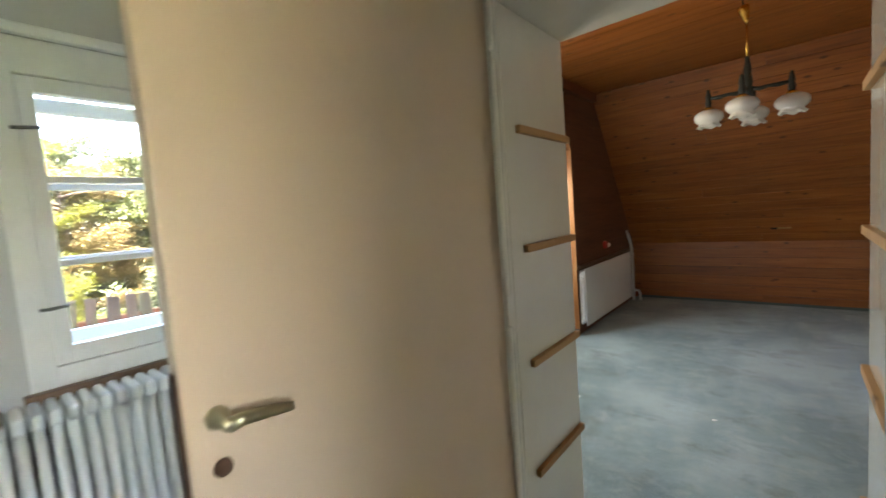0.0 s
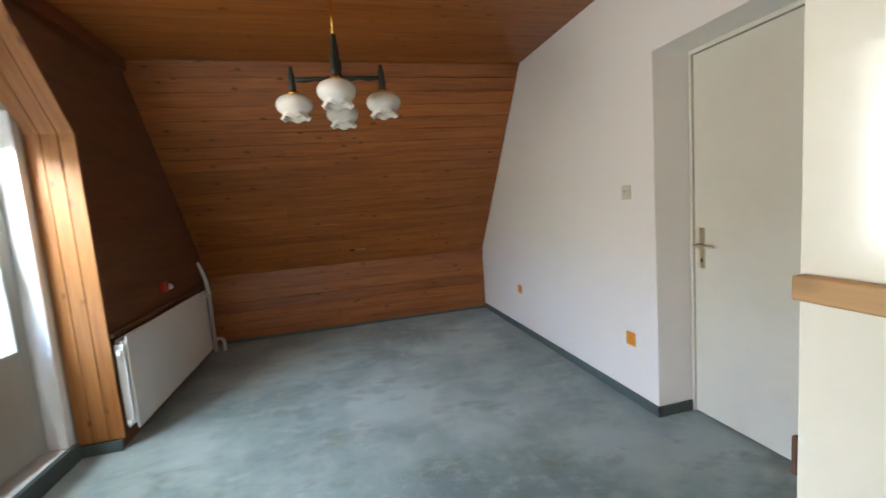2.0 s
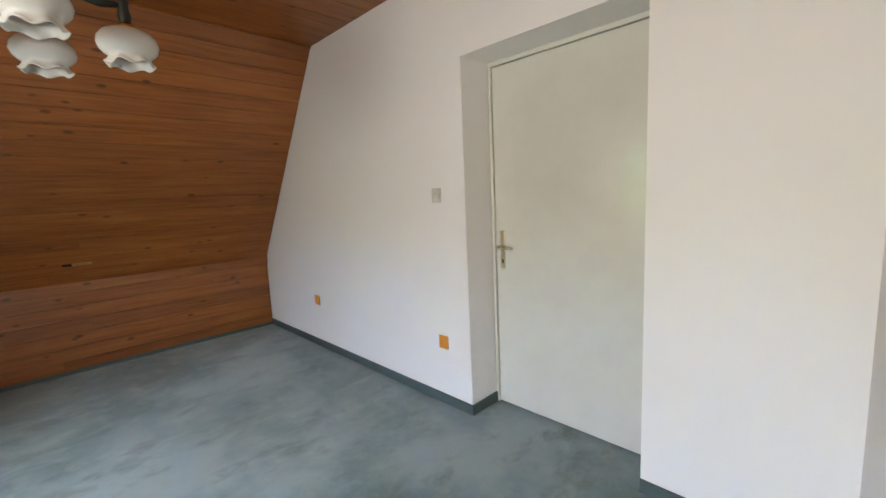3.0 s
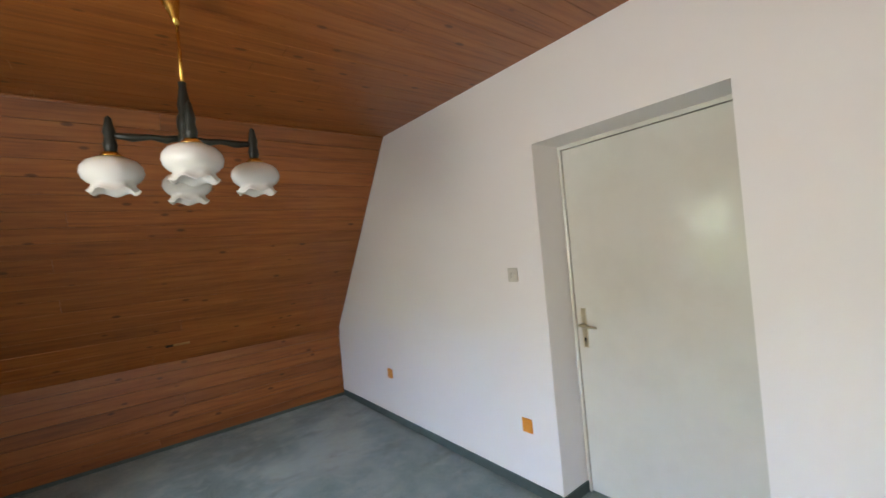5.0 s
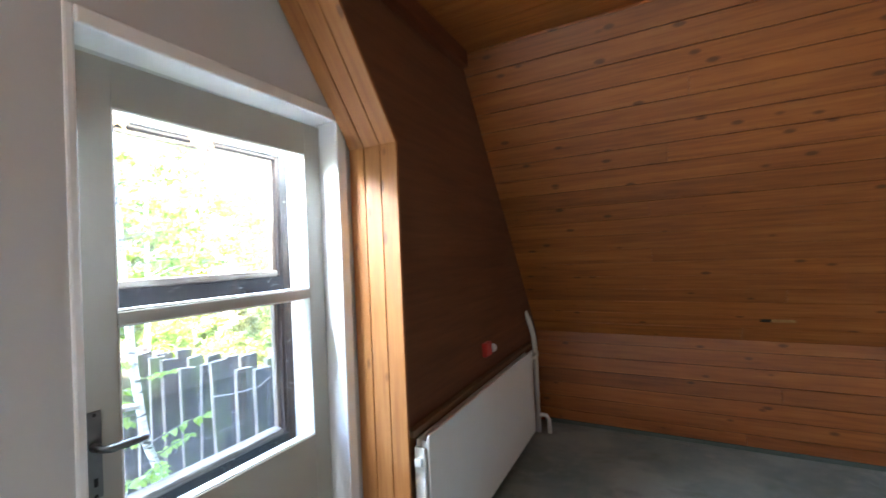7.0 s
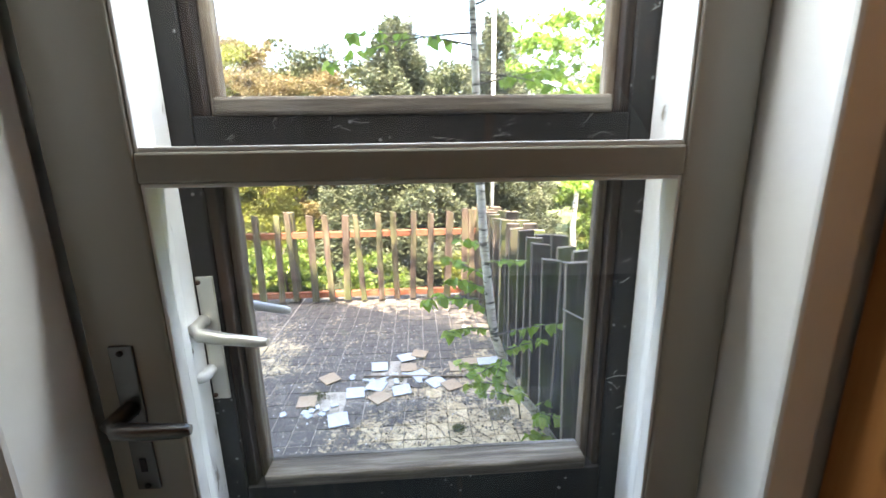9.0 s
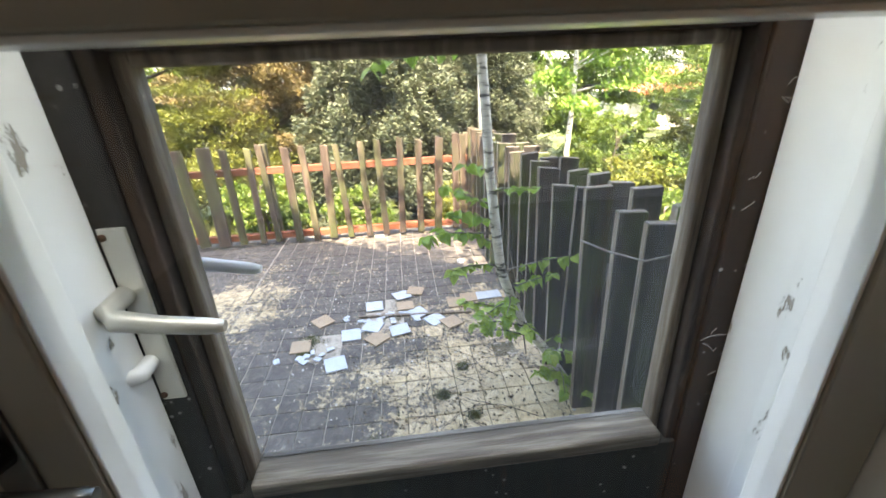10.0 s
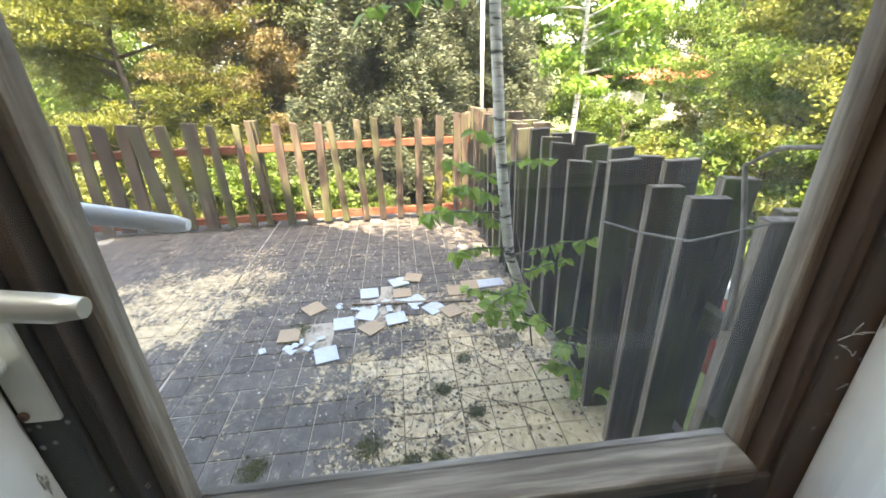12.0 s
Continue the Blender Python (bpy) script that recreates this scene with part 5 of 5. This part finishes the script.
broadleaf("shrub", (-7.4, 3.9, ZG), 1.5, 0.8, 9000, 0.07, LEAF_GREEN, "low green shrub behind the picket fence", 24, low=0.05, clumps=22, trunk_r=0.03)
broadleaf("shrub", (-7.3, 2.4, ZG), 1.3, 0.8, 9000, 0.07, LEAF_LIME, "low yellow-green shrub behind the picket fence", 25, low=0.05, clumps=22, trunk_r=0.03)
broadleaf("shrub", (-7.3, 5.2, ZG), 1.2, 0.8, 8000, 0.06, LEAF_GREEN, "low green shrub behind the picket fence", 26, low=0.05, clumps=22, trunk_r=0.03)
broadleaf("shrub", (-7.2, 6.6, ZG), 1.4, 0.7, 8000, 0.06, LEAF_LIME, "low green shrub behind the picket fence", 27, low=0.05, clumps=22, trunk_r=0.03)
broadleaf("shrub", (-4.9, 7.7, ZG), 1.7, 0.8, 9000, 0.07, LEAF_GREEN, "green shrub beyond the board fence", 28, low=0.05, clumps=22, trunk_r=0.03)
broadleaf("shrub", (-3.0, 8.4, ZG), 1.9, 0.9, 9000, 0.07, LEAF_LIME, "bright green shrub beyond the board fence", 29, low=0.05, clumps=22, trunk_r=0.03)


def leaf_shape(size):
    bm = bmesh.new()
    out = [(0, 0), (0.42, 0.12), (0.5, 0.38), (0.3, 0.7), (0, 1.05), (-0.3, 0.7), (-0.5, 0.38), (-0.42, 0.12)]
    mid = [bm.verts.new((0, y * size, -0.05 * size)) for y in (0.25, 0.65)]
    ring = [bm.verts.new((x * size * 0.85, y * size, 0.07 * size * abs(x) * 2 - 0.1 * size * y * y)) for x, y in out]
    for i in range(8):
        bm.faces.new((ring[i], ring[(i + 1) % 8], mid[0] if i in (0, 1, 6, 7) else mid[1]))
    bm.faces.new((mid[0], ring[2], mid[1]))
    bm.faces.new((mid[0], mid[1], ring[6]))
    return bm


def terrace_birch():
    """The young birch that grows at the edge of the terrace."""
    t = thing("young_birch", "young white-barked birch with sparse green leaves at the fence", "tree", (-3.74, 6.46, ZT))
    o = Vector((-3.74, 6.46, ZT))
    line = [(-3.72, 6.46, -0.24), (-3.73, 6.39, -0.12), (-3.74, 6.31, 0.0), (-3.74, 6.21, 0.13), (-3.74, 6.15, 0.28), (-3.74, 6.10, 0.43), (-3.74, 6.083, 0.56), (-3.74, 6.05, 0.86), (-3.74, 6.035, 1.08), (-3.74, 6.023, 1.24), (-3.75, 6.01, 1.6), (-3.77, 5.99, 2.0), (-3.8, 5.97, 2.5), (-3.84, 5.95, 3.2)]
    pts = [Vector(p) - o for p in line]
    part("trunk", tube(pts, [0.022, 0.023, 0.022, 0.022, 0.0215, 0.021, 0.021, 0.02, 0.019, 0.018, 0.016, 0.014, 0.011, 0.005], 10), BIRCH, t, "white birch bark with dark marks")
    rnd = random.Random(41)
    shapes = [mesh_of("leaf", leaf_shape(s), LEAF_BIRCH) for s in (0.038, 0.048, 0.058)]
    # height on the trunk, leaves, length, heading from east towards north, rise
    starts = [(-0.2, 16, 0.20, 60, 0.9), (-0.18, 14, 0.22, 10, 0.7), (-0.16, 14, 0.18, -60, 0.8), (-0.1, 14, 0.24, 100, 0.5), (-0.05, 12, 0.2, -30, 0.9), (0.02, 14, 0.26, 75, 0.6), (0.06, 14, 0.22, -90, 0.3), (0.12, 14, 0.26, -75, 0.5),
              (0.15, 10, 0.20, 20, 0.5), (0.2, 14, 0.26, -100, 0.6), (0.27, 12, 0.24, -45, 0.4), (0.33, 12, 0.22, 80, 0.3), (0.42, 16, 0.34, 84, 0.35), (0.45, 14, 0.24, -80, 0.3), (0.55, 14, 0.26, -110, 0.4), (0.60, 14, 0.30, -95, 0.3),
              (0.66, 12, 0.22, -70, 0.5), (0.72, 12, 0.26, -120, 0.3), (0.78, 8, 0.20, 60, 0.4), (0.86, 6, 0.22, -60, 0.6), (1.30, 10, 0.4, -80, 0.1), (1.4, 10, 0.4, 70, 0.4), (1.55, 14, 0.5, 110, 0.3), (1.7, 14, 0.5, -95, 0.3), (1.85, 14, 0.5, 80, 0.3), (2.0, 12, 0.45, -60, 0.4), (2.2, 12, 0.45, 30, 0.4), (2.4, 10, 0.4, 170, 0.5), (1.45, 12, 0.55, -105, -0.15), (1.75, 12, 0.6, -85, -0.1), (1.6, 10, 0.5, 95, 0.0), (-0.2, 16, 0.22, 40, 0.5), (-0.2, 16, 0.22, 75, 0.3), (-0.14, 14, 0.2, 120, 0.6), (0.3, 12, 0.22, -20, 0.3), (0.0, 14, 0.2, 30, 0.5), (-0.15, 14, 0.24, 85, 0.4), (-0.12, 12, 0.2, -10, 0.5)]
    for z, n, L, a, rise in starts:
        i = max(0, min(len(pts) - 2, sum(1 for p in pts if p.z < z + 0.24) - 1))
        s = pts[i].lerp(pts[i + 1], min(1, max(0, (z + 0.24 - pts[i].z) / max(1e-3, pts[i + 1].z - pts[i].z))))
        tw = branch_points(s, (math.cos(radians(a)), math.sin(radians(a)), rise), L, 6, 0.07, rnd)
        b = part("branch", tube(tw, [0.005, 0.0042, 0.0034, 0.0028, 0.002, 0.0012], 5), TWIG, t)
        for j in range(int(n * 1.5)):
            q = tw[1 + j % 5].lerp(tw[min(5, 2 + j % 5)], rnd.random())
            piece("leaf", rnd.choice(shapes), b, Matrix.Translation(q) @ pose(0, 0, 0, rnd.uniform(-70, -5), rnd.uniform(-40, 40), rnd.uniform(0, 360)))
    # Upper crown stands out of view; its leaf density sets the terrace's dappled shade.
    rng = np.random.default_rng(90)
    crown, limbs = [], bmesh.new()
    for k in range(34):
        z = rnd.uniform(2.5, 4.6)
        tw = branch_points((-0.08, -0.5, z), (rnd.uniform(-1, 1), rnd.uniform(-1, 1), 0.2), rnd.uniform(0.5, 1.15), 6, 0.08, rnd)
        tube(tw, [0.007, 0.006, 0.005, 0.004, 0.003, 0.0015], 5, limbs)
        for q in tw[2:]:
            crown.append(np.array(q) + rng.normal(size=(26, 3)) * np.array([0.13, 0.13, 0.10]))
    tube([pts[-1], pts[-1] + Vector((-0.02, 0.0, 0.7)), pts[-1] + Vector((0.0, 0.02, 1.4))], [0.006, 0.004, 0.002], 6, limbs)
    part("upper_limbs", limbs, TWIG, t)
    leaf_mass("crown", np.concatenate(crown), 0.055, LEAF_CROWN, t, aspect=0.8, label="loose crown of small green leaves")


terrace_birch()

# bare crooked branches in front of the board fence
for pts, r in (([(-3.55, 6.36, 0.62), (-3.3, 6.34, 0.68), (-3.1, 6.33, 0.74), (-2.9, 6.3, 0.86)], 0.004),
               ([(-3.02, 6.40, 0.55), (-3.06, 6.42, 0.75), (-3.12, 6.43, 0.90), (-3.05, 6.43, 0.95), (-2.95, 6.42, 0.97), (-2.93, 6.42, 1.12)], 0.007),
               ([(-3.95, 6.3, -0.2), (-4.0, 6.27, 0.1), (-4.05, 6.22, 0.4), (-4.0, 6.2, 0.7)], 0.004)):
    bt = part("bare_branch", tube(pts, [r, r * 0.95] + [r * 0.8] * (len(pts) - 3) + [r * 0.5], 7), TWIG, None)
    tagged(bt, "bare crooked grey branch leaning on the fence", "branch", "bare branches at the fence")

# tall grass behind the picket fence
rng = np.random.default_rng(77)
g = np.stack([rng.uniform(-9.5, -6.4, 26000), rng.uniform(-0.5, 9.5, 26000), ZG + 0.08 + rng.uniform(0, 0.25, 26000)], 1)
tagged(leaf_mass("tall_grass", g, 0.34, GRASS, None, aspect=0.06, along=np.tile([0.0, 0.0, 1.0], (26000, 1))), "tall dry yellow-green grass behind the fence", "grass", kind="stuff")

g = np.stack([rng.uniform(-12.0, -2.6, 34000), rng.uniform(7.6, 14.0, 34000), ZG + 0.08 + rng.uniform(0, 0.3, 34000)], 1)
tagged(leaf_mass("tall_grass", g, 0.38, GRASS, None, aspect=0.07, along=np.tile([0.0, 0.0, 1.0], (34000, 1))), "tall yellow-green grass beyond the board fence", "grass", kind="stuff")
for k, (x, y, h) in enumerate(((-6.4, 8.2, 1.6), (-5.6, 8.9, 1.9), (-4.0, 9.2, 2.1), (-8.6, 9.2, 1.8), (-10.0, 11.5, 2.2), (-6.8, 7.4, 1.2))):
    broadleaf("shrub", (x, y, ZG), h, 0.9, 12000, 0.06, (LEAF_LIME, LEAF_GREEN)[k % 2], "leafy green shrub beyond the board fence", 50 + k, low=0.05, clumps=24, trunk_r=0.03)

t = thing("flag_pole", "thin white metal pole in the garden", "pole", (-9.0, 7.05, ZG))
part("shaft", tube([(0, 0, 0), (0, 0, 5.5)], 0.032, 10), WHITE_PLASTIC, t)
part("foot", boxes((-0.1, 0.1, -0.1, 0.1, 0, 0.12), bevel=0.01), RENDER, t)


def neighbour_house():
    h = thing("house", "pale neighbouring house with a red tiled roof", "house", (-22.0, 18.6, ZG))
    part("wall", boxes((-3, 3, -3.5, 3.5, 0, 1.55)), RENDER, h)
    part("roof", prism([(-3.4, 1.45), (3.4, 1.45), (1.0, 2.45)], -3.4, 3.4), ROOF_TILE, h, "red tiled gable roof")
    for y in (-2.4, 0.2, 2.4):
        w = part("window", boxes((3.0, 3.05, y - 0.45, y + 0.45, 0.35, 1.25), bevel=0.01), WHITE_PLASTIC, h)
        part("pane", boxes((3.052, 3.06, y - 0.38, y + 0.38, 0.42, 1.18)), PATINA, w)


neighbour_house()
